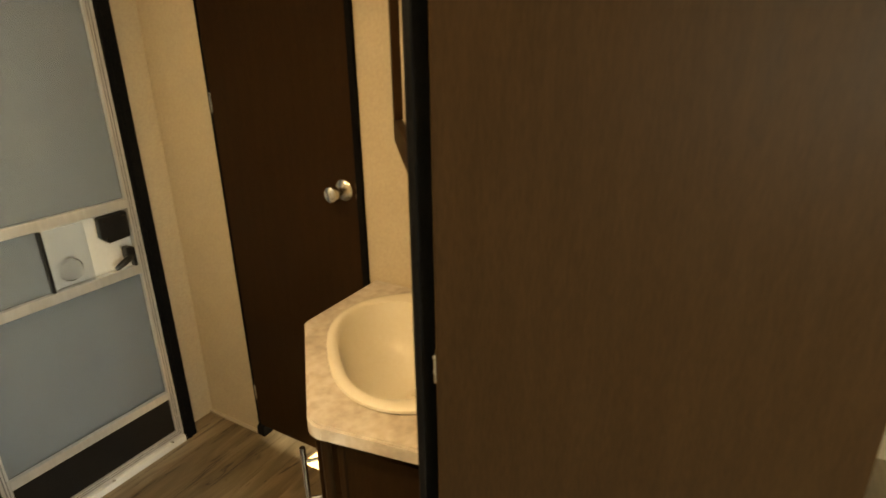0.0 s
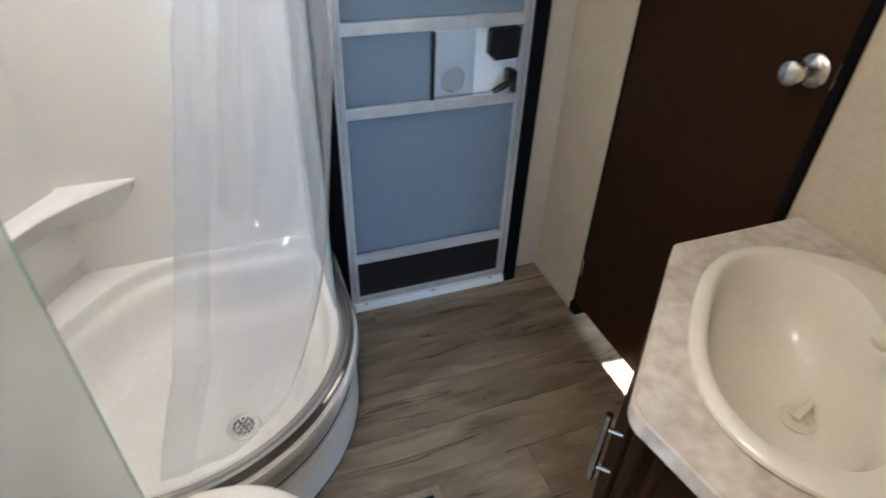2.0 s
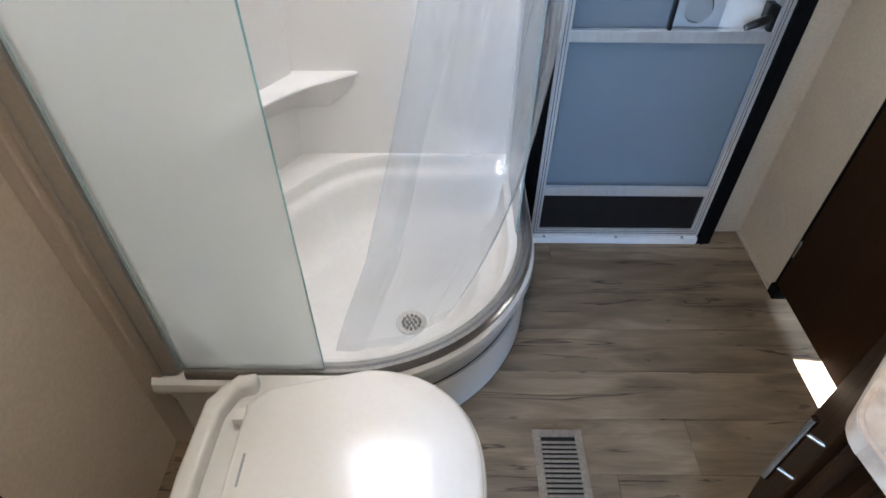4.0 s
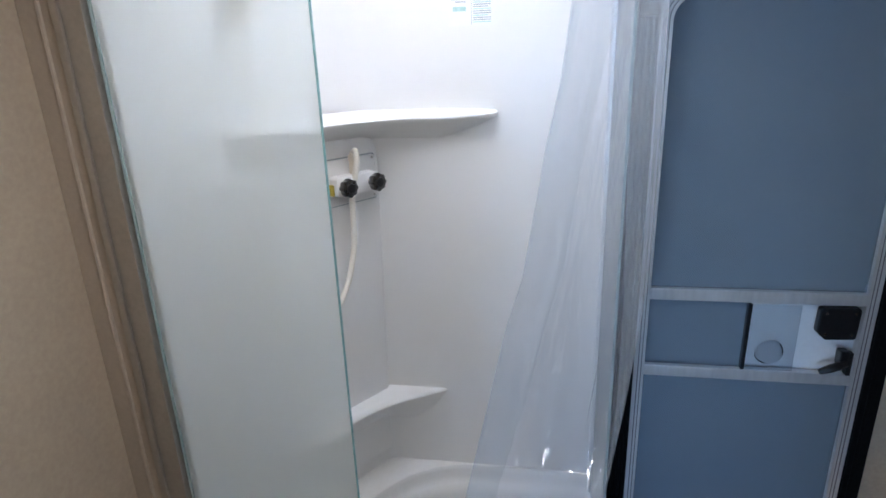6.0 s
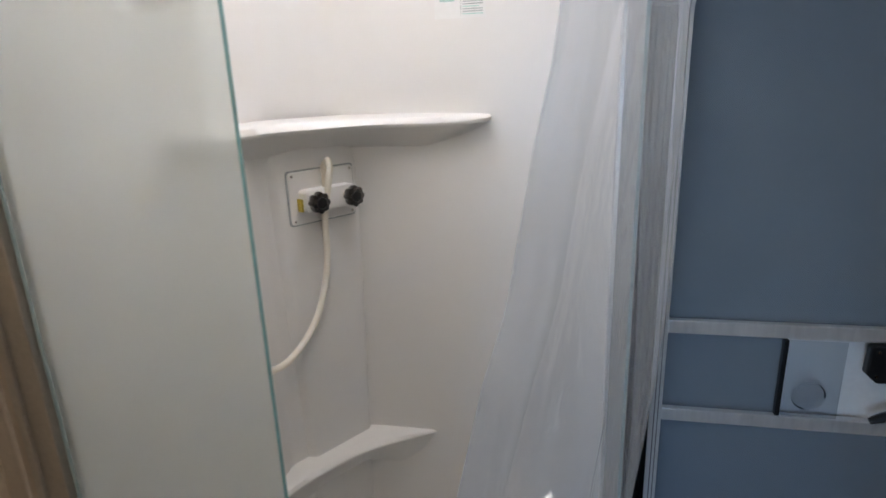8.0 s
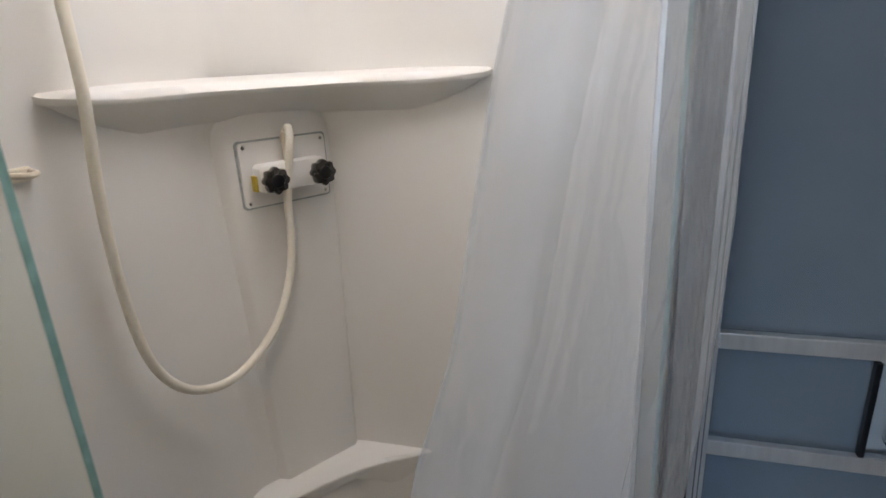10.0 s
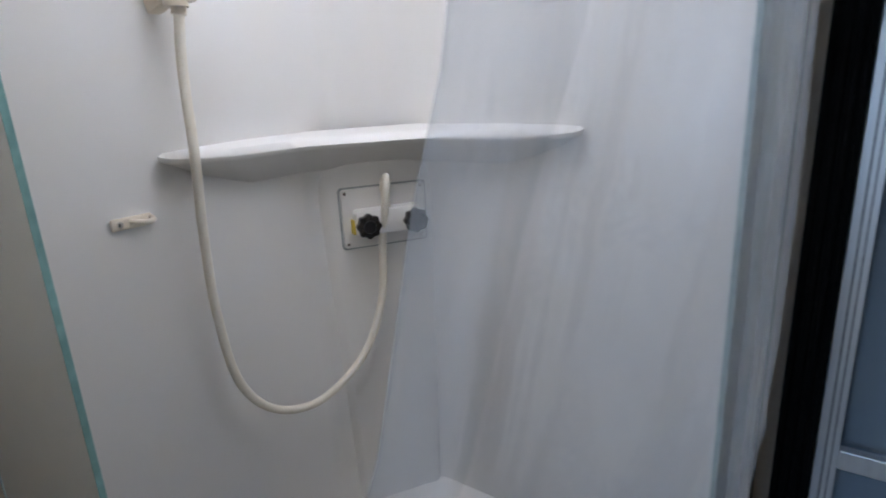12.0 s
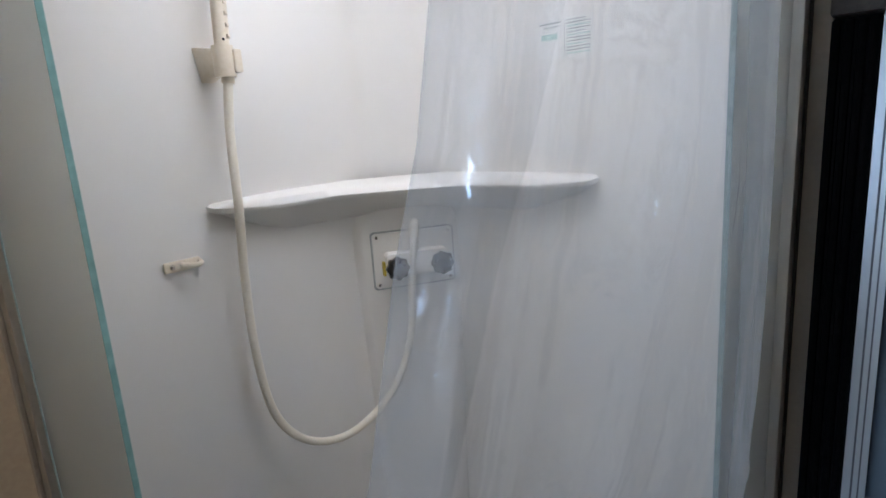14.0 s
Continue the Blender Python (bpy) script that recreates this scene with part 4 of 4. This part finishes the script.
# raised dark discs paint the shade of the grate's holes
for i, (rr_, k) in enumerate(((0.0, 1), (0.0115, 6), (0.0225, 12))):
    for j in range(k):
        a = 2 * math.pi * j / k
        part("grate_hole", lathe([(0, 0), (0.0040, 0), (0.0040, 0.0034), (0, 0.0036)], 8, Matrix.Translation((rr_ * math.cos(a), rr_ * math.sin(a), 0.0015))), M_DARK, dn)

# metal track on the rim
trk = thing("shower_track", "satin metal track along the rounded shower rim", "shower track", (-0.5, -0.6, 0.294))
k_at = Matrix.Translation(-trk.location)
part("track", moved(sweep(front[1:], [(-0.026, 0.2945), (-0.026, 0.306), (-0.020, 0.312), (-0.016, 0.3155), (0.008, 0.3155), (0.013, 0.309), (0.014, 0.2925)], closed=True), k_at), M_TRACK, trk, smooth=True)
# thin dark strip, painted shade in place of a cut groove
part("groove", moved(sweep(front[1:], [(-0.008, 0.3150), (-0.008, 0.3162), (-0.001, 0.3162), (-0.001, 0.3150)], closed=True), k_at), M_GROOVE, trk, "dark strip painted as the shade of the track groove")

# fixed glass at both ends
GA_X1, GA_Y = -0.565, -0.762
ga = thing("shower_glass_panel", "frosted glass shower panel in a metal channel beside the toilet", "glass panel", (-0.72, GA_Y, 0.316), "shower glass panels")
g_at = Matrix.Translation(-ga.location)
part("pane", moved(box(-0.874, GA_X1 - 0.0015, GA_Y - 0.003, GA_Y + 0.003, 0.316, 1.96), g_at), M_FROST, ga, "frosted glass pane")
part("edge", moved(box(GA_X1 - 0.0013, GA_X1, GA_Y - 0.003, GA_Y + 0.003, 0.316, 1.96), g_at), M_EDGE, ga, "teal polished glass edge")
part("edge", moved(box(-0.879, -0.875, GA_Y - 0.0045, GA_Y + 0.0045, 0.316, 1.96), g_at), M_EDGE3, ga, "pale glass edge beside the channel")
part("channel", moved(box(-0.918, -0.882, GA_Y - 0.014, GA_Y + 0.014, 0.312, 1.985, 0.002), g_at), M_ALU2, ga, "satin metal wall channel")
part("channel_lip", moved(box(-0.926, -0.914, GA_Y - 0.020, GA_Y - 0.014, 0.312, 1.985, 0.002), g_at), M_ALU2, ga)
structure("trim", tube([(-0.950, GA_Y - 0.012, 0.3), (-0.950, GA_Y - 0.012, H - 0.004)], 0.004, 8), M_TRIM, "thin beige bead on the filler strip", "trim", True)
structure("trim", box(XA, -0.927, GA_Y - 0.012, -0.72, 0.0, H, 0.002), M_TRIM, "beige filler strip between wall and shower channel", "trim")
gb = thing("shower_glass_panel", "frosted glass shower panel beside the entry door", "glass panel", (CX + RR - 0.012, -0.2, 0.316), "shower glass panels")
GB_X = CX + RR - 0.030
g_at = Matrix.Translation(-gb.location)
part("pane", moved(box(GB_X - 0.003, GB_X + 0.003, CY - 0.025, YS - 0.030, 0.316, 1.96), g_at), M_FROST, gb, "frosted glass pane")
part("edge", moved(box(GB_X - 0.003, GB_X + 0.003, CY - 0.027, CY - 0.0255, 0.316, 1.96), g_at), M_EDGE_DIM, gb, "glass edge with a darkened colour to offset the strong light on it")
part("channel", moved(box(GB_X - 0.012, GB_X + 0.017, YS - 0.030, YS + 0.02, 0.316, 1.985, 0.002), g_at), M_ALU, gb, "satin metal wall channel")

# curtain rail and curtain
rail_z = 1.965
rl = thing("curtain_rail", "thin metal curtain rail following the rounded shower front", "curtain rail", (CX, CY, rail_z))
r_at = Matrix.Translation(-rl.location)
part("rail", moved(tube([(x - nx * 0.012, y - ny * 0.012, rail_z) for x, y, nx, ny in front[1:]], 0.007, 8), r_at), M_ALU, rl, smooth=True)
Z_BOT = 0.185
A_LEFT = [(0.18, -94), (0.35, -87), (0.6, -77), (0.92, -67.5), (1.17, -60), (1.26, -56), (1.46, -51), (1.55, -48), (1.65, -46), (1.95, -40)]
A_RIGHT = [(0.18, -14), (0.55, -7), (0.9, 0), (1.3, 5), (1.5, 8), (1.95, 6)]
HEM = [(0.18, 12), (0.35, 10.5), (0.86, 6), (1.27, 9), (1.45, 10.7), (1.6, 12.5), (1.95, 16)]
R_CURT = [(0.18, 0.345), (0.3, 0.385), (0.45, 0.425), (0.6, 0.452), (0.85, 0.470), (1.95, 0.474)]
BELLY = [(0.2, 0.0), (0.6, 0.25), (0.85, 0.35), (1.1, 0.7), (1.3, 0.92), (1.5, 1.0), (1.8, 0.8), (1.95, 0.3)]
nu, nvv = 340, 320


def curtain_point(u, z, lift=0.0):
    """A point of the curtain: u from the free edge to the far end."""
    a0, a1, r0 = table(z, A_LEFT), table(z, A_RIGHT), table(z, R_CURT)
    s = u * 5.0
    top = 0.25 + 0.75 * (z - Z_BOT) / 1.77
    fold = 0.010 * math.sin(2 * math.pi * (s * 0.62 + 0.05 * math.sin(3 * z))) * top + 0.0035 * math.sin(2 * math.pi * s * 1.35 + 1.3 + 0.9 * z) * top
    fold += 0.0022 * max(0.0, u - 0.45) * math.sin(2 * math.pi * s * 2.9 + 0.5 + 1.6 * z) * 2 * top
    fold += 0.009 * noise.noise(Vector((s * 0.9, z * 1.1, 4.0))) + 0.0022 * noise.noise(Vector((s * 3.1, z * 2.6, 9.0)))
    for k, (cu, cz, w_, h_, am) in enumerate(CREASES):
        if abs(z - cz) < 3 * h_:
            d = ((u - cu - 0.05 * (z - cz)) / w_) ** 2 + ((z - cz) / h_) ** 2
            fold += am * math.exp(-d) if d < 9 else 0.0
    for cz, am, seed in PRESSED:
        d = (z - cz - 0.012 * noise.noise(Vector((u * 5, seed, 1.0)))) / 0.010
        if abs(d) < 3:
            fold += am * math.exp(-d * d) * max(0.0, noise.noise(Vector((u * 11, seed, 3.0))) + 0.22)
    for cu, wander, w_, am, seed in RIDGES:
        line = cu + 0.016 * wander * noise.noise(Vector((z * 0.9, seed, 0.0))) + 0.0045 * noise.noise(Vector((z * 9.0, seed, 5.0)))
        d = (u - line) / w_
        if abs(d) < 3:
            fold += am * math.exp(-d * d) * (0.35 + 0.9 * max(0.0, noise.noise(Vector((z * 2.3, seed, 2.0))) + 0.25)) * (1 + 0.5 * noise.noise(Vector((z * 22, seed, 7.0))))
    fold *= 0.4 + 0.6 * min(1, 6 * u)
    a = radians(a0 + (a1 - a0) * u + 0.6 * math.sin(2 * math.pi * s * 0.62))
    bulge = 0.055 * math.exp(-(((a0 + (a1 - a0) * u) + 18) / 13) ** 2) * table(z, BELLY)
    r = r0 - 0.014 + fold + lift + bulge
    return (CX + r * math.cos(a), CY + r * math.sin(a), z)


rc = random.Random(5)
CREASES = [(rc.uniform(0.05, 0.97), rc.uniform(0.25, 1.9), rc.uniform(0.010, 0.03), rc.uniform(0.03, 0.16), rc.choice((-1, 1)) * rc.uniform(0.001, 0.003)) for k in range(30)]
CREASES += [(rc.uniform(0.03, 0.95), rc.uniform(0.4, 1.8), rc.uniform(0.015, 0.04), rc.uniform(0.008, 0.016), rc.choice((-1, 1)) * rc.uniform(0.002, 0.004)) for k in range(16)]
CREASES += [(rc.uniform(0.01, 0.98), rc.uniform(0.25, 1.9), rc.uniform(0.004, 0.008), rc.uniform(0.02, 0.22), rc.choice((-1, 1)) * rc.uniform(0.0004, 0.0011)) for k in range(110)]

RIDGES = [(rc.uniform(0.03, 0.98) if k > 5 else (0.055, 0.30, 0.52, 0.66, 0.80, 0.93)[k], rc.uniform(0.5, 1.6), rc.uniform(0.014, 0.030), rc.choice((-1, 1, 1)) * rc.uniform(0.003, 0.0055), 10.0 * k + 3.7) for k in range(14)]
PRESSED = [(1.415, 0.0034, 1.7), (1.60, 0.0026, 8.3), (1.05, 0.0028, 4.1), (0.72, 0.0026, 6.6)]     # level creases from the packet


def hem_width(z):
    """How far round the turned-back layer reaches, as a share of the curtain."""
    return table(z, HEM) / (table(z, A_RIGHT) - table(z, A_LEFT))


def curtain_sheet(u0, u1, z0, z1, n, m, lift=0.0):
    own = bmesh.new()
    rows = []
    for j in range(m + 1):
        z = z0 + (z1 - z0) * j / m
        end = u1 if u1 else hem_width(z)
        rows.append([own.verts.new(curtain_point(u0 + (end - u0) * i / n, z, lift)) for i in range(n + 1)])
    for p, q in zip(rows, rows[1:]):
        for i in range(n):
            own.faces.new((p[i], p[i + 1], q[i + 1], q[i]))
    for f in own.faces:
        f.smooth = True
    return own


cur = thing("shower_curtain", "clear vinyl shower curtain hanging in creased folds inside the tray", "shower curtain")
part("sheet", curtain_sheet(0, 1, Z_BOT, 1.955, nu, nvv), M_CURTAIN, cur)
part("hem", curtain_sheet(0, None, Z_BOT, 1.955, 120, nvv, 0.0022), M_HEM, cur, "turned-back double layer along the free edge")
part("hem_edge", curtain_sheet(0, 0.006, Z_BOT, 1.955, 3, nvv, 0.0035), M_HEM, cur, "folded free edge")
part("hem", curtain_sheet(0, 1, Z_BOT, Z_BOT + 0.055, nu, 4, 0.0012), M_HEM, cur, "milky folded bottom hem")

# valve, hose, handset
vs = thing("shower_valve", "white shower valve plate with two dark star knobs", "shower valve", (mid.x, mid.y, 1.295))


def on_corner(bm):
    return moved(bm, Matrix.Translation(-vs.location) @ VALVE)


part("plate_seal", on_corner(prism(rounded([(-0.0905, 1.2335), (0.0905, 1.2335), (0.0905, 1.3585), (-0.0905, 1.3585)], 0.008, 4), 0.009, 0.0115)), M_INK, vs, "grey line round the plate")
pl = part("plate", on_corner(prism(rounded([(-0.087, 1.237), (0.087, 1.237), (0.087, 1.355), (-0.087, 1.355)], 0.007, 4), 0.010, 0.016, 0.002)), M_GEL, vs, "white cover plate")
for x, z in ((-0.078, 1.245), (0.078, 1.245), (0.078, 1.347), (-0.078, 1.347)):
    part("screw", on_corner(lathe([(0, 0), (0.0035, 0), (0.003, 0.0015), (0, 0.002)], 8, Matrix.Translation((x, z, 0.016)))), M_CHROME, pl)
part("valve_body", on_corner(prism(rounded([(-0.066, 1.266), (0.066, 1.266), (0.066, 1.316), (-0.066, 1.316)], 0.008, 4), 0.015, 0.048, 0.005)), M_GEL, vs, "white plastic valve body", True)
part("tag", on_corner(box(-0.0705, -0.066, 1.268, 1.296, 0.017, 0.034)), M_YELLOW, vs, "yellow sticker on the valve")
for x in (-0.049, 0.045):
    part("knob_stem", on_corner(lathe([(0.012, 0), (0.012, 0.02)], 16, Matrix.Translation((x, 1.291, 0.046)))), M_CREAM, vs)
    smoke_knob(Matrix.Translation(-vs.location) @ VALVE @ Matrix.Translation((x, 1.291, 0.058)), vs, 0.0235, 0.024, 8)
part("outlet", on_corner(lathe([(0.0085, 0), (0.0085, 0.034), (0.010, 0.035), (0.010, 0.048)], 16, Matrix.Translation((0.0, 1.316, 0.030)) @ Matrix.Rotation(radians(-90), 4, "X"))), M_CREAM, vs, "cream hose outlet", True)


def cpt(x, z, o):
    p = VALVE @ Vector((x, z, o))
    return (p.x, p.y, p.z)


hose_path = [cpt(0, 1.350, 0.030), cpt(0.0, 1.372, 0.040), cpt(-0.002, 1.374, 0.050), cpt(-0.006, 1.345, 0.056), (-0.760, -0.120, 1.25), (-0.760, -0.137, 1.13), (-0.774, -0.190, 1.025), (-0.800, -0.286, 0.968), (-0.824, -0.373, 0.985),
             (-0.834, -0.432, 1.065), (-0.836, -0.452, 1.20), (-0.832, -0.454, 1.34), (-0.818, -0.455, 1.462), (-0.824, -0.448, 1.58), (-0.822, -0.438, 1.676)]
hose = part("shower_hose", tube(spline(hose_path, 9), 0.0078, 10), M_HOSE, None, smooth=True)
tagged(hose, "cream vinyl shower hose hanging in a loop", "shower hose")
for a, b in ((hose_path[0], hose_path[1]), (hose_path[-2], hose_path[-1])):
    a, b = Vector(a), Vector(b)
    d = (b - a).normalized() * 0.022
    part("end_nut", tube([tuple(a), tuple(a + d)] if a == Vector(hose_path[0]) else [tuple(b - d), tuple(b)], 0.0105, 12), M_CREAM, hose, "cream ribbed end nut", True)
hl = thing("shower_head_holder", "cream plastic wall bracket holding the hand shower", "shower holder", (XS, -0.450, 1.688))
own = bmesh.new()
vts = [(0, -0.010, -0.030), (0, 0.012, -0.030), (0, 0.014, 0.026), (0, -0.020, 0.026), (0.046, -0.006, -0.016), (0.046, 0.016, -0.016), (0.046, 0.016, 0.020), (0.046, -0.006, 0.020)]
vv = [own.verts.new(v) for v in vts]
for f in ((0, 1, 2, 3), (7, 6, 5, 4), (0, 4, 5, 1), (1, 5, 6, 2), (2, 6, 7, 3), (3, 7, 4, 0)):
    own.faces.new([vv[i] for i in f])
bmesh.ops.recalc_face_normals(own, faces=own.faces)
part("bracket", bevelled(own, 0.003), M_CREAM, hl, smooth=True)
part("clip", tube([(0.047, 0.008, -0.024), (0.047, 0.008, 0.024)], 0.017, 16), M_CREAM, hl, "cream round clip", True)
part("clip_tab", box(0.050, 0.066, 0.016, 0.030, -0.018, 0.018, 0.003), M_CREAM, hl)
hs = thing("hand_shower", "cream plastic hand shower standing in its wall bracket", "hand shower", (XS + 0.047, -0.442, 1.668))
part("grip", tube([(0, 0, 0.0), (0, 0, 0.03), (0.001, 0.003, 0.10), (0.003, 0.008, 0.20), (0.010, 0.016, 0.27)], [0.011, 0.012, 0.0125, 0.0135, 0.015], 14), M_CREAM, hs, smooth=True)
for k in range(9):
    part("grip_rib", tube([(0.010, 0.008, 0.040 + 0.017 * k), (0.0125, 0.003, 0.040 + 0.017 * k)], 0.004, 6), M_CREAM, hs, smooth=True)
part("grip_dot", lathe([(0, 0), (0.0025, 0), (0, 0.001)], 8, Matrix.Translation((0.013, -0.003, 0.052)) @ Matrix.Rotation(radians(90), 4, "Y")), M_DARK, hs)
part("spray_head", lathe([(0.0, 0), (0.034, 0.0), (0.036, 0.008), (0.030, 0.022), (0.014, 0.034), (0, 0.036)], 24, Matrix.Translation((0.050, 0.020, 0.285)) @ Matrix.Rotation(radians(-75), 4, "Y")), M_CREAM, hs, smooth=True)
dish = thing("soap_clip", "small cream plastic clip screwed to the shower wall", "wall clip", (XS, -0.541, 1.371))
part("base_plate", box(0.0, 0.006, -0.030, 0.030, -0.009, 0.009, 0.003), M_CREAM, dish)
part("loop", tube(spline([(0.006, -0.002, 0.002), (0.020, 0.004, 0.001), (0.024, 0.014, 0.0), (0.020, 0.024, 0.001), (0.006, 0.028, 0.002)], 5), 0.0042, 8), M_CREAM, dish, smooth=True)
part("screw", lathe([(0, 0), (0.005, 0), (0.004, 0.002), (0, 0.003)], 10, Matrix.Translation((0.006, -0.018, 0)) @ Matrix.Rotation(radians(90), 4, "Y")), M_CHROME, dish)

# instruction label on the surround
lb = thing("instruction_label", "small white printed instruction sticker on the shower wall", "label", (-0.455, YS, 1.70))
part("paper", box(-0.056, 0.056, -0.0016, -0.0004, -0.034, 0.034), M_PAPER, lb)
for k in range(12):
    wdt = 0.044 if k % 4 else 0.036
    part("text_line", box(0.006, 0.006 + wdt, -0.0022, -0.0016, 0.028 - k * 0.0050, 0.0298 - k * 0.0050), M_GREENINK if k % 3 == 2 else M_INK, lb)
part("text_line", box(-0.048, -0.006, -0.0022, -0.0016, 0.026, 0.029), M_INK, lb)
part("text_line", box(-0.038, -0.012, -0.0022, -0.0016, 0.020, 0.022), M_INK, lb)
part("drawing", box(-0.044, -0.012, -0.0022, -0.0016, 0.000, 0.010), M_GREENINK, lb)
part("divider", box(0.0015, 0.0022, -0.0022, -0.0016, -0.030, 0.030), M_INK, lb)

# ---- toilet ----
TX, TY = -0.240, -1.072                            # tip of the lid and its axis
toi = thing("toilet", "white plastic recreational-vehicle toilet with the lid closed", "toilet", (-0.5, TY, 0.0))
o_at = Matrix.Translation(-toi.location)


def egg(x_back, x_tip, half, back_half, n=40, p=2.3):
    """Outline of the seat: a rounded front and a straighter back."""
    out = []
    xm = x_back + (x_tip - x_back) * 0.50
    for i in range(n + 1):
        a = -math.pi / 2 + math.pi * i / n
        c, s = math.cos(a), math.sin(a)
        k = 1 / (abs(c) ** p + abs(s) ** p) ** (1 / p)
        out.append((xm + c * k * (x_tip - xm), TY + s * k * half))
    out.append((x_back + 0.03, TY + back_half + 0.012))
    out.append((x_back, TY + back_half - 0.02))
    out.append((x_back, TY - back_half + 0.02))
    out.append((x_back + 0.03, TY - back_half - 0.012))
    return out


def opart(name, bm, mat, parent=None, label="", smooth=True):
    return part(name, moved(bm, o_at), mat, parent or toi, label, smooth)


def loft(levels, cap_low=True, cap_high=True):
    own = bmesh.new()
    rows = [[own.verts.new((x, y, z)) for x, y in pts] for pts, z in levels]
    n = len(rows[0])
    for a, b in zip(rows, rows[1:]):
        for i in range(n):
            own.faces.new((a[i], a[(i + 1) % n], b[(i + 1) % n], b[i]))
    if cap_low:
        own.faces.new(rows[0][::-1])
    if cap_high:
        own.faces.new(rows[-1])
    bmesh.ops.recalc_face_normals(own, faces=own.faces)
    return own


def scaled(pts, s, cx, cy=TY):
    return [(cx + (x - cx) * s, cy + (y - cy) * s) for x, y in pts]


LZ = 0.472
lid = egg(-0.655, TX, 0.205, 0.150)
seat = egg(-0.655, TX + 0.006, 0.212, 0.155)
deck = egg(-0.732, TX + 0.004, 0.218, 0.205)
base = egg(-0.760, TX - 0.07, 0.165, 0.15)
lc = -0.44
opart("base", loft([(scaled(base, 1.0, lc), 0.003), (scaled(base, 0.98, lc), 0.05), (scaled(base, 0.86, lc), 0.14), (scaled(base, 0.92, lc), 0.26), (scaled(deck, 0.95, lc), 0.36), (scaled(deck, 0.99, lc), 0.395), (deck, 0.415), (scaled(deck, 0.995, lc), 0.428), (scaled(deck, 0.975, lc), 0.432)]), M_TOILET, label="white toilet bowl and pedestal")
# raised rear surround behind the hinges
rear = [(-0.652, TY + 0.200), (-0.690, TY + 0.192), (-0.732, TY + 0.140), (-0.738, TY), (-0.732, TY - 0.140), (-0.690, TY - 0.192), (-0.652, TY - 0.196),
        (-0.652, TY - 0.172), (-0.682, TY - 0.163), (-0.700, TY - 0.120), (-0.704, TY), (-0.700, TY + 0.120), (-0.682, TY + 0.163), (-0.652, TY + 0.172)]
opart("rear_rim", prism(rear, 0.425, 0.466, 0.010, 3), M_TOILET, label="raised rim behind the hinges")
opart("seat", loft([(scaled(seat, 0.985, lc), 0.434), (seat, 0.438), (seat, 0.448), (scaled(seat, 0.985, lc), 0.452)]), M_TOILET, label="white seat ring")
lidp = opart("lid", loft([(scaled(lid, 0.985, lc), 0.454), (lid, 0.458), (lid, 0.464), (scaled(lid, 0.985, lc), LZ - 0.003), (scaled(lid, 0.95, lc), LZ), (scaled(lid, 0.75, lc), LZ + 0.004), (scaled(lid, 0.4, lc), LZ + 0.006), (scaled(lid, 0.1, lc), LZ + 0.0065)]), M_TOILET, label="glossy white closed lid")
for s in (-1, 1):
    opart("hinge", box(-0.672, -0.650, TY + s * 0.108 - 0.012, TY + s * 0.108 + 0.012, 0.452, 0.474, 0.003), M_TOILET, label="white plastic hinge block")
opart("brand_mark", box(-0.634, -0.630, TY - 0.02, TY + 0.035, LZ + 0.0012, LZ + 0.0022), M_INK, lidp, "small grey printed mark", False)

# ---- floor register ----
RX0, RX1, RY0, RY1 = -0.075, 0.053, -1.045, -0.735
rg = thing("floor_register", "brown metal floor heating register with slats", "floor vent", ((RX0 + RX1) / 2, (RY0 + RY1) / 2, 0.0))
g_at = Matrix.Translation(-rg.location)
for x0, x1, y0, y1 in ((RX0, RX0 + 0.020, RY0, RY1), (RX1 - 0.020, RX1, RY0, RY1), (RX0 + 0.0195, RX1 - 0.0195, RY1 - 0.020, RY1), (RX0 + 0.0195, RX1 - 0.0195, RY0, RY0 + 0.020)):
    part("frame", moved(box(x0, x1, y0, y1, 0.004, 0.011, 0.003), g_at), M_REG, rg)
# no duct below: a dark plate gives its shade
part("well", moved(box(RX0 + 0.018, RX1 - 0.018, RY0 + 0.018, RY1 - 0.018, 0.0032, 0.0045), g_at), M_DARK, rg, "flat dark plate painted as the shade in the duct opening")
slat = None
n_sl = 21
for k in range(n_sl):
    y = RY0 + 0.028 + (RY1 - RY0 - 0.062) * k / (n_sl - 1)
    if slat is None:
        slat = part("slat", moved(box(RX0 + 0.0195, RX1 - 0.0195, -0.0045, 0.0020, 0.0050, 0.0095, 0.001, 1), Matrix.Translation((-rg.location.x, 0, 0))), M_REG, rg)
        slat.location.y = y - rg.location.y
    else:
        o = slat.copy()
        scene.collection.objects.link(o)
        o.location.y = y - rg.location.y

# ---- floor planks ----
floor = structure("floor", box(XL - 0.06, XE + 0.06, YR - 0.06, YB + 0.06, -0.06, 0.0), M_SUBFLOOR, "grey-brown wood-look vinyl plank floor", "floor")
PW, PL = 0.150, 1.22
full = None
row_i = 0
y = YB
while y > YR:
    off = random.Random(row_i).random() * PL
    x = XL - off
    while x < XE:
        a, b = max(x, XL), min(x + PL, XE)
        if b - a > 0.02:
            whole = b - a > PL - 1e-6
            if whole and full is not None:
                o = full.copy()
                scene.collection.objects.link(o)
            else:
                o = part("plank", box(-(b - a) / 2 + 0.0006, (b - a) / 2 - 0.0006, -PW / 2 + 0.0006, PW / 2 - 0.0006, 0.0, 0.0042, 0.0008, 1), M_FLOOR, floor)
                if whole:
                    full = o
            o.location = ((a + b) / 2, y - PW / 2, 0.0)
        x += PL
    y -= PW
    row_i += 1
